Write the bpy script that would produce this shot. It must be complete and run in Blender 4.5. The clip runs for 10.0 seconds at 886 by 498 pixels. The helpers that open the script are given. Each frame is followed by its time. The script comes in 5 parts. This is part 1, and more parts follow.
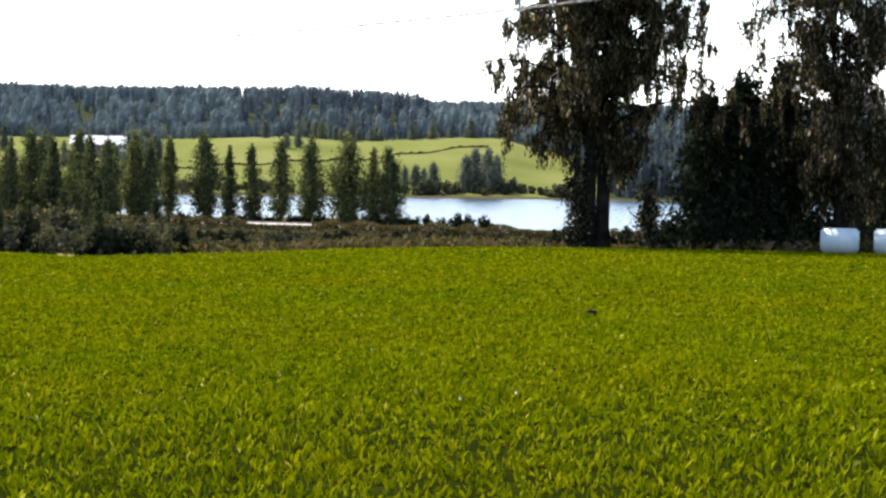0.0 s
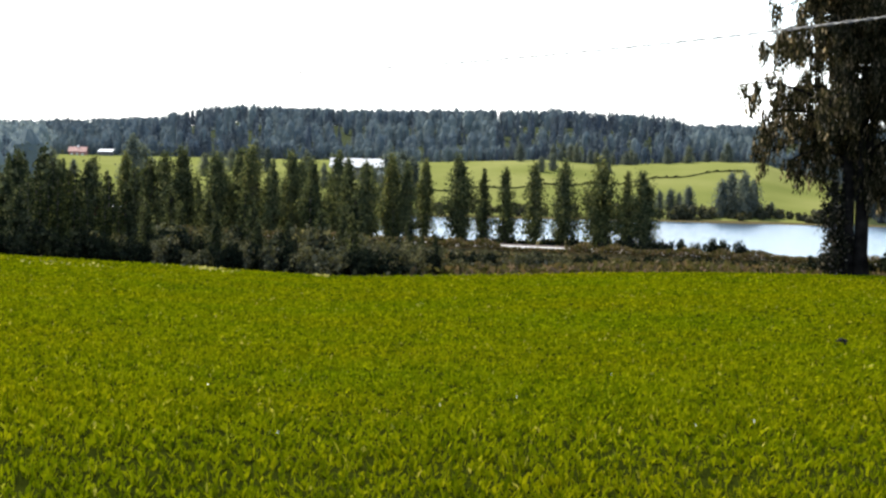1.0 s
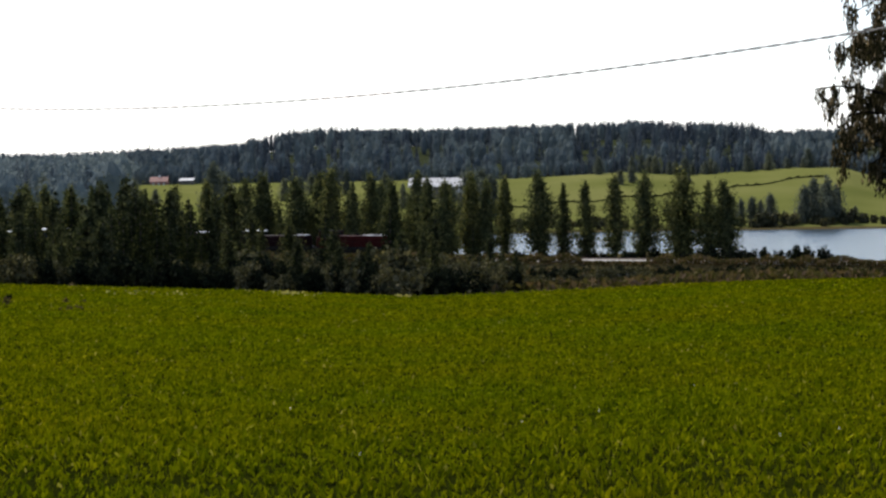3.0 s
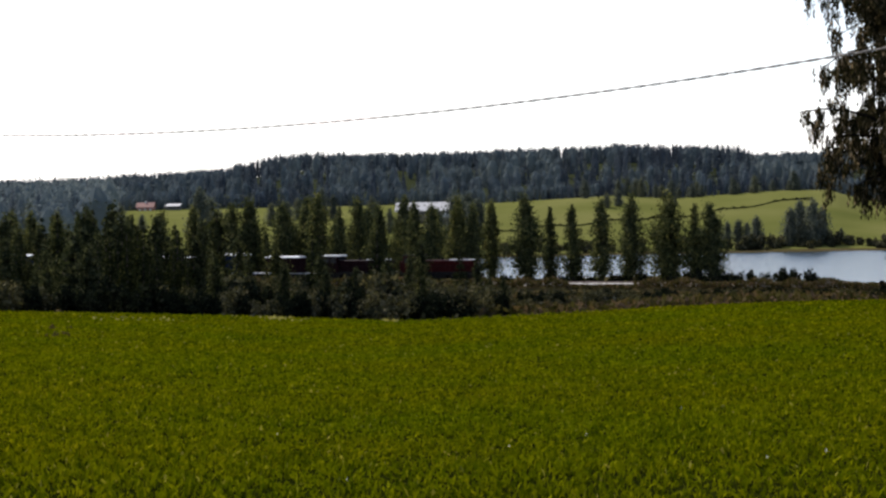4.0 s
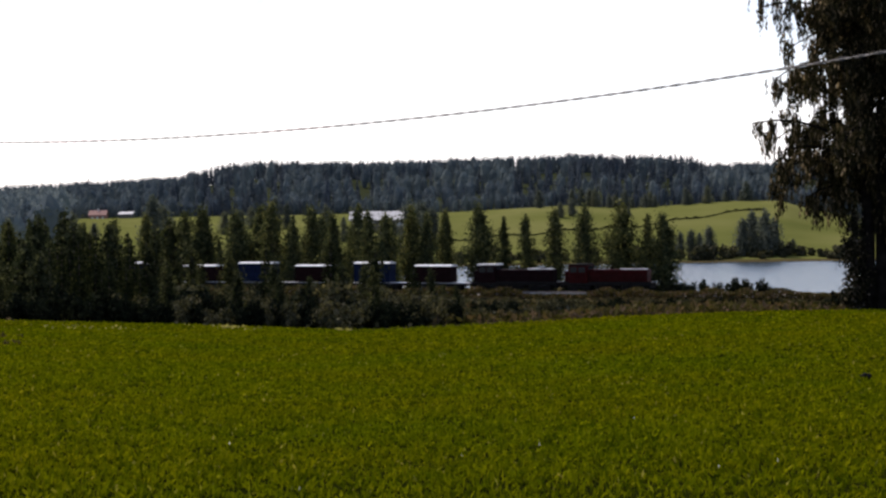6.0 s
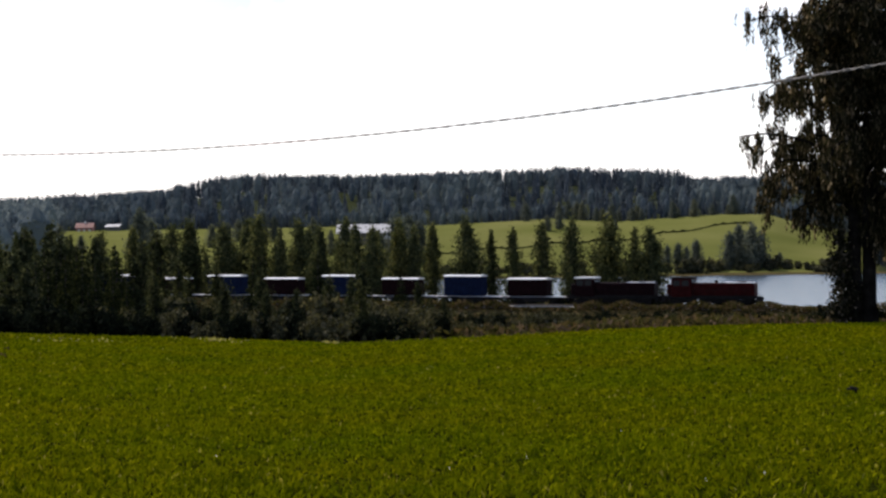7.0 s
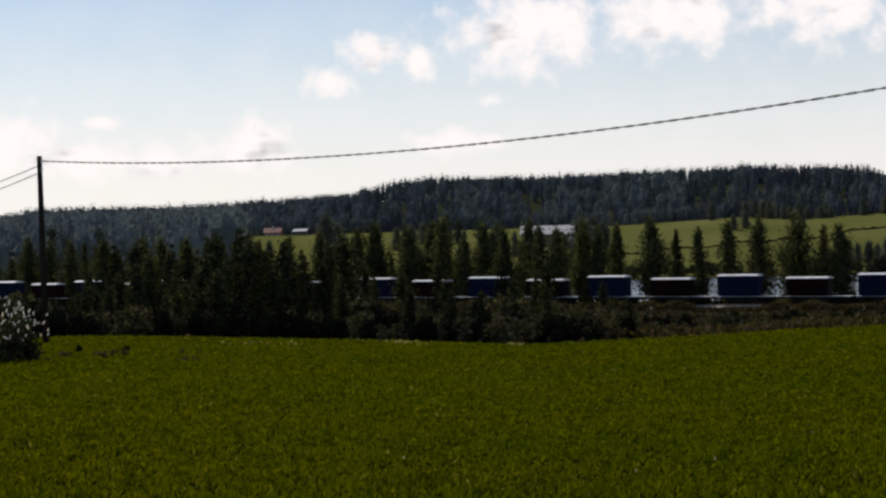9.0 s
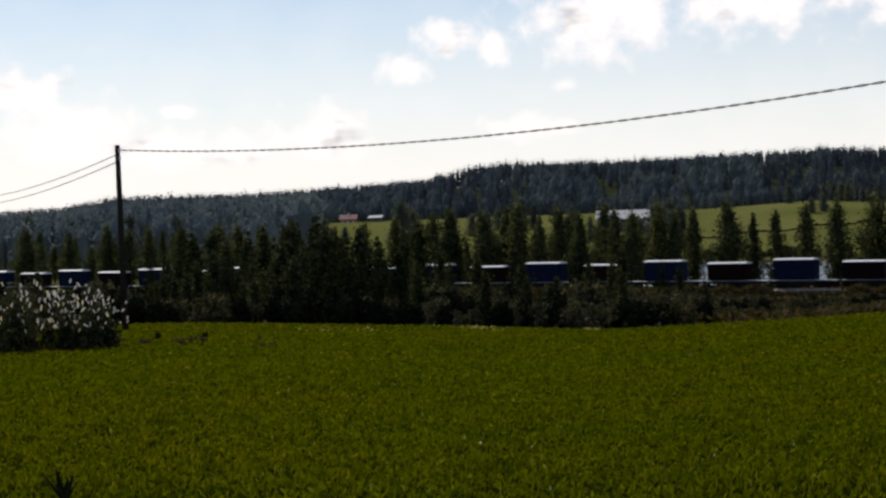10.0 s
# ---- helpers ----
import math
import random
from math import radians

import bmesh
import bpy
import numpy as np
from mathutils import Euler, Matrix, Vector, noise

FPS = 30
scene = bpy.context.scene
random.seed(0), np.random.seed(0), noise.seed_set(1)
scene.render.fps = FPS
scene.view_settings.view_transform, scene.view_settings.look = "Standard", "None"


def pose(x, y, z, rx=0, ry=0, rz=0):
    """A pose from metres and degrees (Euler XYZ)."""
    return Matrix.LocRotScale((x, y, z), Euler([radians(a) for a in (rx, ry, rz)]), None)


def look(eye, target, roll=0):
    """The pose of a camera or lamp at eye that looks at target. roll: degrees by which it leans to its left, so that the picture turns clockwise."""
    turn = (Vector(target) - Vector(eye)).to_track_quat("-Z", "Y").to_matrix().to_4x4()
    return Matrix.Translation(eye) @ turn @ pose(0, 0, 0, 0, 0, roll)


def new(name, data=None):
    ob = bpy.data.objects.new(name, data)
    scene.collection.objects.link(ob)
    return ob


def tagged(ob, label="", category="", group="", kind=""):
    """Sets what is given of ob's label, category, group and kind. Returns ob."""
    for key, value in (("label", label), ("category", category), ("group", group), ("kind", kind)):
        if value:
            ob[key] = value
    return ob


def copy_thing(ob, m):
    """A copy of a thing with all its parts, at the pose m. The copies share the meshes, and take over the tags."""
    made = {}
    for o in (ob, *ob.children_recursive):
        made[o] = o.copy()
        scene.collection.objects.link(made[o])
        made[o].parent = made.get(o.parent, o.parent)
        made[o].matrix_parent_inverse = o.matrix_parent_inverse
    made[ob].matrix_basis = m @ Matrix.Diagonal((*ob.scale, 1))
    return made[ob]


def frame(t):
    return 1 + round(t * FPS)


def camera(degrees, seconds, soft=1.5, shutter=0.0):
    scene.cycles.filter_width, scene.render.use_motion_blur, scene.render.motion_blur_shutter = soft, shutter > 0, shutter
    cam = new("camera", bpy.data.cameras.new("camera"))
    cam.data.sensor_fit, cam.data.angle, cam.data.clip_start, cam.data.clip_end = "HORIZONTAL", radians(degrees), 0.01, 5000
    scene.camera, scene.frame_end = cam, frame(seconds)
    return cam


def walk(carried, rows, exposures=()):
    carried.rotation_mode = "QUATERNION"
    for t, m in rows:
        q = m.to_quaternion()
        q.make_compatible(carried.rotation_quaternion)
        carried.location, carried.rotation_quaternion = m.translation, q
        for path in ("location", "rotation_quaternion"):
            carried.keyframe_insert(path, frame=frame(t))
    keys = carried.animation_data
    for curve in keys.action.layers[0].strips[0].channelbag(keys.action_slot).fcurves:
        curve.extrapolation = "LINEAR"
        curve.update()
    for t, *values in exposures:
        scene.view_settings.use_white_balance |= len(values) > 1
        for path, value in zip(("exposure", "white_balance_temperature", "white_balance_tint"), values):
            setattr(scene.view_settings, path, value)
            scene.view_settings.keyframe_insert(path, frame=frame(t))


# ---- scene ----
cam = camera(29.3, 10.0, soft=2.5)
EYE = 1.65
# seconds, heading to the right, tilt up, lean to the left (degrees), sideways shift (metres)
PATH = [
    (0.0, 0.019, -2.971, 0.820, 0.00), (0.2, -2.272, -2.988, 1.200, 0.04), (0.3, -4.381, -2.852, 1.300, 0.06), (0.5, -6.074, -2.648, 1.580, 0.10), (0.7, -8.509, -3.479, 2.000, 0.12), (0.8, -9.483, -3.383, 2.000, 0.13), (1.0, -8.566, -2.322, 1.165, 0.15),
    (1.5, -9.220, -2.054, 0.886, 0.16), (2.0, -9.569, -2.497, 0.362, 0.17), (2.2, -10.360, -2.250, 0.270, 0.17),
    (3.3, -11.335, -1.573, -1.235, 0.21), (3.5, -11.278, -1.379, -1.356, 0.21), (4.0, -10.863, -0.915, -1.252, 0.21),
    (4.5, -10.542, -0.756, -1.354, 0.21), (5.0, -9.956, -1.105, -1.310, 0.21), (5.5, -9.739, -0.703, -0.778, 0.21),
    (5.7, -9.551, -0.712, -0.847, 0.21), (6.8, -8.973, -0.247, -1.078, 0.21), (7.0, -8.860, -0.202, -0.962, 0.21),
    (7.5, -9.004, -0.056, -0.988, 0.21), (8.0, -9.125, 0.161, -0.858, 0.21), (8.5, -11.182, 0.194, -0.858, 0.21),
    (8.6, -11.832, 0.070, -0.800, 0.21), (8.8, -13.830, 0.323, -1.400, 0.21), (9.0, -15.065, -0.012, -1.651, 0.21), (9.5, -16.537, -0.329, -1.944, 0.21), (10.0, -17.626, -0.414, -2.062, 0.21),
]


def aim(yaw, tilt, lean, dx):
    a, e = radians(yaw), radians(tilt)
    eye = Vector((dx, 0, EYE))
    return look(eye, eye + Vector((math.sin(a) * math.cos(e), math.cos(a) * math.cos(e), math.sin(e))), lean)


EXPOSURES = [
    (0.0, 1.71, 6500, 10), (0.9, 1.78, 6450, 8), (1.2, 1.06, 6500, 10), (1.5, 0.86, 6500, 11), (2.2, 0.80, 6500, 12), (3.5, 0.41, 6550, 12), (4.0, 0.42, 6580, 15), (4.5, 0.14, 6600, 19),
    (5.5, 0.19, 6600, 20), (6.8, 0.38, 6600, 18), (7.5, 0.08, 6600, 16), (8.0, 0.13, 6600, 15), (8.5, 0.04, 6600, 14), (9.0, -0.51, 6600, 14), (10.0, -0.40, 6600, 14)]
walk(cam, [(t, aim(a, e, r, dx)) for t, a, e, r, dx in PATH], EXPOSURES)

# ---- sky and sun ----
SUN_AZ, SUN_EL = -44.0, 45.0
rng = np.random.default_rng(7)


def make_world():
    w = bpy.data.worlds.new("sky")
    scene.world = w
    w.use_nodes = True
    nt = w.node_tree
    nt.nodes.clear()

    def node(kind, **kw):
        n = nt.nodes.new(kind)
        for k, v in kw.items():
            if k == "operation":
                n.operation = v
        return n

    def math_node(op, a, b=None, c=None):
        n = node("ShaderNodeMath", operation=op)
        for i, v in enumerate((a, b, c)):
            if v is None:
                continue
            if isinstance(v, (int, float)):
                n.inputs[i].default_value = v
            else:
                nt.links.new(v, n.inputs[i])
        return n.outputs[0]

    sky = node("ShaderNodeTexSky")
    sky.sky_type = "NISHITA"
    sky.sun_disc = False
    sky.sun_elevation = radians(SUN_EL)
    sky.sun_rotation = radians(SUN_AZ)
    sky.air_density, sky.dust_density, sky.ozone_density = 1.0, 0.35, 1.5
    co = node("ShaderNodeTexCoord")
    sep = node("ShaderNodeSeparateXYZ")
    nt.links.new(co.outputs["Generated"], sep.inputs[0])
    az = math_node("MULTIPLY", math_node("ARCTAN2", sep.outputs[0], sep.outputs[1]), 57.2958)
    el = math_node("MULTIPLY", math_node("ARCSINE", sep.outputs[2]), 57.2958)
    comb = node("ShaderNodeCombineXYZ")
    nt.links.new(az, comb.inputs[0])
    nt.links.new(el, comb.inputs[1])
    n1 = node("ShaderNodeTexNoise")
    n1.inputs["Scale"].default_value, n1.inputs["Detail"].default_value = 1.1, 7
    nt.links.new(comb.outputs[0], n1.inputs["Vector"])
    n2 = node("ShaderNodeTexNoise")
    n2.inputs["Scale"].default_value, n2.inputs["Detail"].default_value = 0.55, 5
    nt.links.new(comb.outputs[0], n2.inputs["Vector"])
    n3 = node("ShaderNodeTexNoise")
    n3.inputs["Scale"].default_value, n3.inputs["Detail"].default_value = 0.9, 3
    flat = node("ShaderNodeMapping")
    flat.inputs["Location"].default_value, flat.inputs["Scale"].default_value = (3.1, 0.7, 0), (0.6, 1.2, 1)
    nt.links.new(comb.outputs[0], flat.inputs[0])
    nt.links.new(flat.outputs[0], n3.inputs["Vector"])
    wob = math_node("MULTIPLY", math_node("SUBTRACT", n1.outputs[0], 0.5), 2.6)
    best = None
    for ca, ce, ra, re in CLOUDS:
        dx = math_node("DIVIDE", math_node("SUBTRACT", az, ca), ra)
        dy = math_node("DIVIDE", math_node("SUBTRACT", el, ce), re)
        d = math_node("SQRT", math_node("ADD", math_node("MULTIPLY", dx, dx), math_node("MULTIPLY", dy, dy)))
        v = math_node("SUBTRACT", 1.0, d)
        best = v if best is None else math_node("MAXIMUM", best, v)
    # scattered clouds over the rest of the sky
    rest = math_node("MULTIPLY", math_node("SUBTRACT", n2.outputs[0], 0.66), 4.0)
    high = math_node("GREATER_THAN", el, 9.5)
    best = math_node("MAXIMUM", best, math_node("SUBTRACT", math_node("MULTIPLY", rest, high), math_node("MULTIPLY", math_node("SUBTRACT", 1.0, high), 5.0)))
    dens = math_node("ADD", best, wob)
    ramp = node("ShaderNodeMapRange")
    ramp.interpolation_type = "SMOOTHSTEP"
    nt.links.new(dens, ramp.inputs[0])
    ramp.inputs[1].default_value, ramp.inputs[2].default_value = -0.35, 0.85
    # grey bellies where the cloud is thick
    belly = node("ShaderNodeMapRange")
    belly.interpolation_type = "SMOOTHSTEP"
    nt.links.new(n3.outputs[0], belly.inputs[0])
    belly.inputs[1].default_value, belly.inputs[2].default_value = 0.56, 0.80
    col = node("ShaderNodeMix")
    col.data_type = "RGBA"
    nt.links.new(belly.outputs[0], col.inputs[0])
    col.inputs[6].default_value = (*CLOUD_WHITE, 1)
    col.inputs[7].default_value = (*CLOUD_GREY, 1)
    mix = node("ShaderNodeMix")
    mix.data_type = "RGBA"
    # thin white veil low over the horizon
    veil = node("ShaderNodeMapRange")
    veil.interpolation_type = "SMOOTHSTEP"
    nt.links.new(math_node("ADD", el, math_node("MULTIPLY", n2.outputs[0], 3.0)), veil.inputs[0])
    veil.inputs[1].default_value, veil.inputs[2].default_value, veil.inputs[3].default_value, veil.inputs[4].default_value = 0.5, 13.0, 0.85, 0.0
    hazy = node("ShaderNodeMix")
    hazy.data_type = "RGBA"
    nt.links.new(veil.outputs[0], hazy.inputs[0])
    nt.links.new(sky.outputs[0], hazy.inputs[6])
    hazy.inputs[7].default_value = (10.6, 10.5, 10.5, 1)
    nt.links.new(ramp.outputs[0], mix.inputs[0])
    nt.links.new(hazy.outputs[2], mix.inputs[6])
    nt.links.new(col.outputs[2], mix.inputs[7])
    bg = node("ShaderNodeBackground")
    bg.inputs[1].default_value = 0.126
    nt.links.new(mix.outputs[2], bg.inputs[0])
    out = node("ShaderNodeOutputWorld")
    nt.links.new(bg.outputs[0], out.inputs[0])


CLOUD_WHITE, CLOUD_GREY = (11.4, 11.0, 10.7), (6.6, 6.6, 6.7)
# azimuth, elevation, half width, half height in degrees
CLOUDS = [
    (-11.8, 7.3, 2.81, 1.56), (-7, 7.6, 3.54, 1.2), (-17.2, 6.7, 1.04, 0.72), (-15.6, 6.2, 0.67, 0.54), (-18.7, 5.7, 0.92, 0.48),
    (-13.3, 5, 0.43, 0.3), (-26.3, 4.5, 0.73, 0.26), (-21.5, 3.6, 1.46, 0.96), (-30, 3.9, 2.2, 1.14), (-27.2, 3.2, 2.07, 0.72),
    (-1.8, 7.6, 2.68, 1.32), (-14.5, 3.6, 1.59, 0.42), (-31.5, 5.2, 1.71, 0.72), (-24.5, 3.2, 1.22, 0.6), (3, 8.2, 2.44, 0.96),
]
make_world()
sun = new("sun", bpy.data.lights.new("sun", "SUN"))
sun.data.energy, sun.data.angle, sun.data.color = 5.0, radians(0.6), (1.0, 0.95, 0.86)
sa, se = radians(SUN_AZ), radians(SUN_EL)
sun.matrix_world = look(Vector((math.sin(sa) * math.cos(se), math.cos(sa) * math.cos(se), math.sin(se))) * 50, (0, 0, 0))


# ---- materials ----
def material(name, rough=0.8, metal=0.0):
    m = bpy.data.materials.new(name)
    m.use_nodes = True
    b = m.node_tree.nodes["Principled BSDF"]
    b.inputs["Roughness"].default_value, b.inputs["Metallic"].default_value = rough, metal
    return m, m.node_tree, b


def ramp_node(nt, source, stops):
    r = nt.nodes.new("ShaderNodeValToRGB")
    while len(r.color_ramp.elements) < len(stops):
        r.color_ramp.elements.new(0.5)
    for e, (p, c) in zip(r.color_ramp.elements, stops):
        e.position, e.color = p, (*c, 1)
    nt.links.new(source, r.inputs[0])
    return r.outputs[0]


def noise_node(nt, scale, detail=4, coords="Object", stretch=(1, 1, 1)):
    co = nt.nodes.new("ShaderNodeTexCoord")
    mp = nt.nodes.new("ShaderNodeMapping")
    mp.inputs["Scale"].default_value = stretch
    nt.links.new(co.outputs[coords], mp.inputs[0])
    n = nt.nodes.new("ShaderNodeTexNoise")
    n.inputs["Scale"].default_value, n.inputs["Detail"].default_value = scale, detail
    nt.links.new(mp.outputs[0], n.inputs["Vector"])
    return n.outputs[0]


def mix_col(nt, fac, a, b, mode="MIX"):
    m = nt.nodes.new("ShaderNodeMix")
    m.data_type, m.blend_type = "RGBA", mode
    for i, v in ((0, fac), (6, a), (7, b)):
        if isinstance(v, (int, float)):
            m.inputs[i].default_value = v
        elif isinstance(v, tuple):
            m.inputs[i].default_value = (*v, 1)
        else:
            nt.links.new(v, m.inputs[i])
    return m.outputs[2]


def bump(nt, b, height, strength=0.4, dist=0.05):
    n = nt.nodes.new("ShaderNodeBump")
    n.inputs["Strength"].default_value, n.inputs["Distance"].default_value = strength, dist
    nt.links.new(height, n.inputs["Height"])
    nt.links.new(n.outputs[0], b.inputs["Normal"])


def worn(name, c, rough=0.6, metal=0.0, scale=3.0, vary=0.35, dirt=(0.05, 0.045, 0.04)):
    """Painted or raw surface with two scales of variation and grime."""
    m, nt, b = material(name, rough, metal)
    b.inputs["Specular IOR Level"].default_value = 0.03 if rough > 0.38 else 0.25
    big, fine = noise_node(nt, scale, 5), noise_node(nt, scale * 9, 3)
    lo = tuple(v * (1 - vary) for v in c)
    hi = tuple(min(1, v * (1 + vary)) for v in c)
    col = ramp_node(nt, big, [(0.3, lo), (0.7, hi)])
    g = ramp_node(nt, fine, [(0.52, (0, 0, 0)), (0.75, (0.7, 0.7, 0.7))])
    nt.links.new(mix_col(nt, g, col, dirt), b.inputs["Base Color"])
    bump(nt, b, fine, 0.25, 0.01)
    return m


def leafy(name, stops, trans=0.4, per_object=True, rough=0.6, glow=(1.15, 1.12, 0.65)):
    """Foliage: colour varies leaf by leaf and plant by plant; light comes through."""
    m, nt, b = material(name, rough)
    geo = nt.nodes.new("ShaderNodeNewGeometry")
    col = ramp_node(nt, geo.outputs["Random Per Island"], stops)
    if per_object:
        oi = nt.nodes.new("ShaderNodeObjectInfo")
        v = ramp_node(nt, oi.outputs["Random"], [(0.0, (0.7, 0.72, 0.7)), (0.5, (1, 1, 1)), (1.0, (1.2, 1.12, 0.9))])
        col = mix_col(nt, 1.0, col, v, "MULTIPLY")
    nt.links.new(col, b.inputs["Base Color"])
    b.inputs["Specular IOR Level"].default_value = 0.0
    t = nt.nodes.new("ShaderNodeBsdfTranslucent")
    nt.links.new(mix_col(nt, 1.0, col, glow, "MULTIPLY"), t.inputs[0])
    mx = nt.nodes.new("ShaderNodeMixShader")
    mx.inputs[0].default_value = trans
    nt.links.new(b.outputs[0], mx.inputs[1])
    nt.links.new(t.outputs[0], mx.inputs[2])
    nt.links.new(mx.outputs[0], nt.nodes["Material Output"].inputs[0])
    return m


def plain(name, c, rough=0.5, metal=0.0):
    m, nt, b = material(name, rough, metal)
    n = noise_node(nt, 6.0, 4)
    nt.links.new(ramp_node(nt, n, [(0.3, tuple(v * 0.8 for v in c)), (0.7, tuple(min(1, v * 1.15) for v in c))]), b.inputs["Base Color"])
    return m


def ground_material():
    m, nt, b = material("ground", 0.95)
    b.inputs["Specular IOR Level"].default_value = 0.0
    va = nt.nodes.new("ShaderNodeVertexColor")
    va.layer_name = "cover"
    sep = nt.nodes.new("ShaderNodeSeparateColor")
    nt.links.new(va.outputs[0], sep.inputs[0])
    big, mid, fine = noise_node(nt, 0.11, 5), noise_node(nt, 1.6, 5), noise_node(nt, 14.0, 4)
    # soil under the crop, darkened to hold the shade between its leaves
    crop = ramp_node(nt, mid, [(0.3, (0.006, 0.008, 0.001)), (0.5, (0.009, 0.012, 0.001)), (0.72, (0.016, 0.019, 0.002))])
    crop = mix_col(nt, ramp_node(nt, big, [(0.35, (0, 0, 0)), (0.7, (0.7, 0.7, 0.7))]), crop, (0.014, 0.017, 0.002))
    crop = mix_col(nt, ramp_node(nt, fine, [(0.45, (0, 0, 0)), (0.7, (0.75, 0.75, 0.75))]), crop, (0.005, 0.007, 0.001))
    meadow = ramp_node(nt, noise_node(nt, 0.02, 5), [(0.3, (0.075, 0.085, 0.022)), (0.5, (0.10, 0.106, 0.030)), (0.7, (0.125, 0.125, 0.042))])
    rough_g = ramp_node(nt, mid, [(0.3, (0.03, 0.03, 0.01)), (0.55, (0.06, 0.048, 0.022)), (0.75, (0.085, 0.055, 0.035))])
    wood = ramp_node(nt, mid, [(0.3, (0.015, 0.02, 0.01)), (0.7, (0.035, 0.04, 0.018))])
    col = mix_col(nt, sep.outputs[0], rough_g, crop)
    col = mix_col(nt, sep.outputs[1], col, meadow)
    col = mix_col(nt, sep.outputs[2], col, wood)
    nt.links.new(col, b.inputs["Base Color"])
    bump(nt, b, fine, 0.6, 0.05)
    return m


def water_material():
    m, nt, b = material("water", 0.22)
    b.inputs["Base Color"].default_value = (0.02, 0.03, 0.035, 1)
    b.inputs["IOR"].default_value = 1.33
    n = noise_node(nt, 1.2, 4, "Object", (1, 0.35, 1))
    bump(nt, b, n, 0.7, 0.3)
    return m


M_GROUND = ground_material()
M_WATER = water_material()
M_GRASS = leafy("grass", [(0.0, (0.04815, 0.06528, 0.001)), (0.25, (0.09416, 0.1122, 0.001)), (0.75, (0.137, 0.1448, 0.001)), (0.95, (0.1658, 0.1683, 0.002)), (0.985, (0.2033, 0.204, 0.006)), (1.0, (0.2675, 0.2346, 0.04))], 0.3, False, 0.8)


def vary_field(m):
    """Patches of yellower and darker growth over the field."""
    nt = m.node_tree
    b = nt.nodes["Principled BSDF"]
    src = b.inputs["Base Color"].links[0].from_socket
    t = [n for n in nt.nodes if n.type == "BSDF_TRANSLUCENT"][0]
    wide, tuft = noise_node(nt, 0.16, 4), noise_node(nt, 2.6, 4)
    col = mix_col(nt, 1.0, src, ramp_node(nt, wide, [(0.35, (0.88, 0.97, 0.9)), (0.5, (1, 1, 1)), (0.68, (1.14, 1.05, 0.9))]), "MULTIPLY")
    col = mix_col(nt, 1.0, col, ramp_node(nt, tuft, [(0.30, (0.55, 0.6, 0.6)), (0.47, (0.97, 0.97, 0.97)), (0.7, (1.2, 1.16, 1.0))]), "MULTIPLY")
    nt.links.new(col, b.inputs["Base Color"])
    nt.links.new(col, t.inputs[0])


vary_field(M_GRASS)
# palest stops paint the backlit glitter on a few leaves
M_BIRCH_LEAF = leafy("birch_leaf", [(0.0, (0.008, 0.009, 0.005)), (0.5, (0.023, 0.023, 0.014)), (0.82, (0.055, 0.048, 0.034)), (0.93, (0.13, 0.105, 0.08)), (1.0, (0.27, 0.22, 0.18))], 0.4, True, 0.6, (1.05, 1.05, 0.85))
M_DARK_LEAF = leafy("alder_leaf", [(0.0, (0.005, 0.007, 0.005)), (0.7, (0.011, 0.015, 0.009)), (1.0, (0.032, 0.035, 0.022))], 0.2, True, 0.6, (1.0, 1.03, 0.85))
M_TREE_LEAF = leafy("aspen_leaf", [(0.0, (0.02684, 0.03416, 0.01708)), (0.6, (0.06344, 0.0732, 0.03538)), (1.0, (0.1403, 0.1415, 0.06588))], 0.42, True, 0.6, (1.12, 1.12, 0.75))
M_YOUNG_LEAF = leafy("sapling_leaf", [(0.0, (0.01265, 0.0161, 0.00805)), (0.6, (0.03335, 0.0391, 0.01955)), (1.0, (0.09775, 0.0989, 0.05175))], 0.35, True, 0.6, (1.05, 1.1, 0.8))
# distance haze put into the leaf colour: paler and greyer
M_FAR_LEAF = leafy("hazed_shore_leaf", [(0.0, (0.062, 0.072, 0.058)), (0.6, (0.098, 0.110, 0.090)), (1.0, (0.15, 0.158, 0.128))], 0.35, True, 0.6, (1.05, 1.08, 0.9))
M_SPRUCE = leafy("spruce_needle", [(0.0, (0.007, 0.010, 0.006)), (0.7, (0.017, 0.023, 0.012)), (1.0, (0.050, 0.057, 0.031))], 0.25)


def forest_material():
    """Blue-green conifer crowns with distance haze painted in, tone changing from tree to tree."""
    m = leafy("hazed_forest_crown", [(0.0, (0.082, 0.099, 0.112)), (1.0, (0.110, 0.128, 0.140))], 0.3, False, 0.6, (1.0, 1.03, 1.0))
    nt = m.node_tree
    b = nt.nodes["Principled BSDF"]
    src = b.inputs["Base Color"].links[0].from_socket
    t = [n for n in nt.nodes if n.type == "BSDF_TRANSLUCENT"][0]
    tone = nt.nodes.new("ShaderNodeVertexColor")
    tone.layer_name = "tone"
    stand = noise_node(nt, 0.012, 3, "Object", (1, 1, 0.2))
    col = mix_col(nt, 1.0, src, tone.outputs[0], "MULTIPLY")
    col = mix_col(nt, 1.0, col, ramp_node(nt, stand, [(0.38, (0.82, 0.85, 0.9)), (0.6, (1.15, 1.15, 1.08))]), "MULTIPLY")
    nt.links.new(col, b.inputs["Base Color"])
    nt.links.new(col, t.inputs[0])
    return m


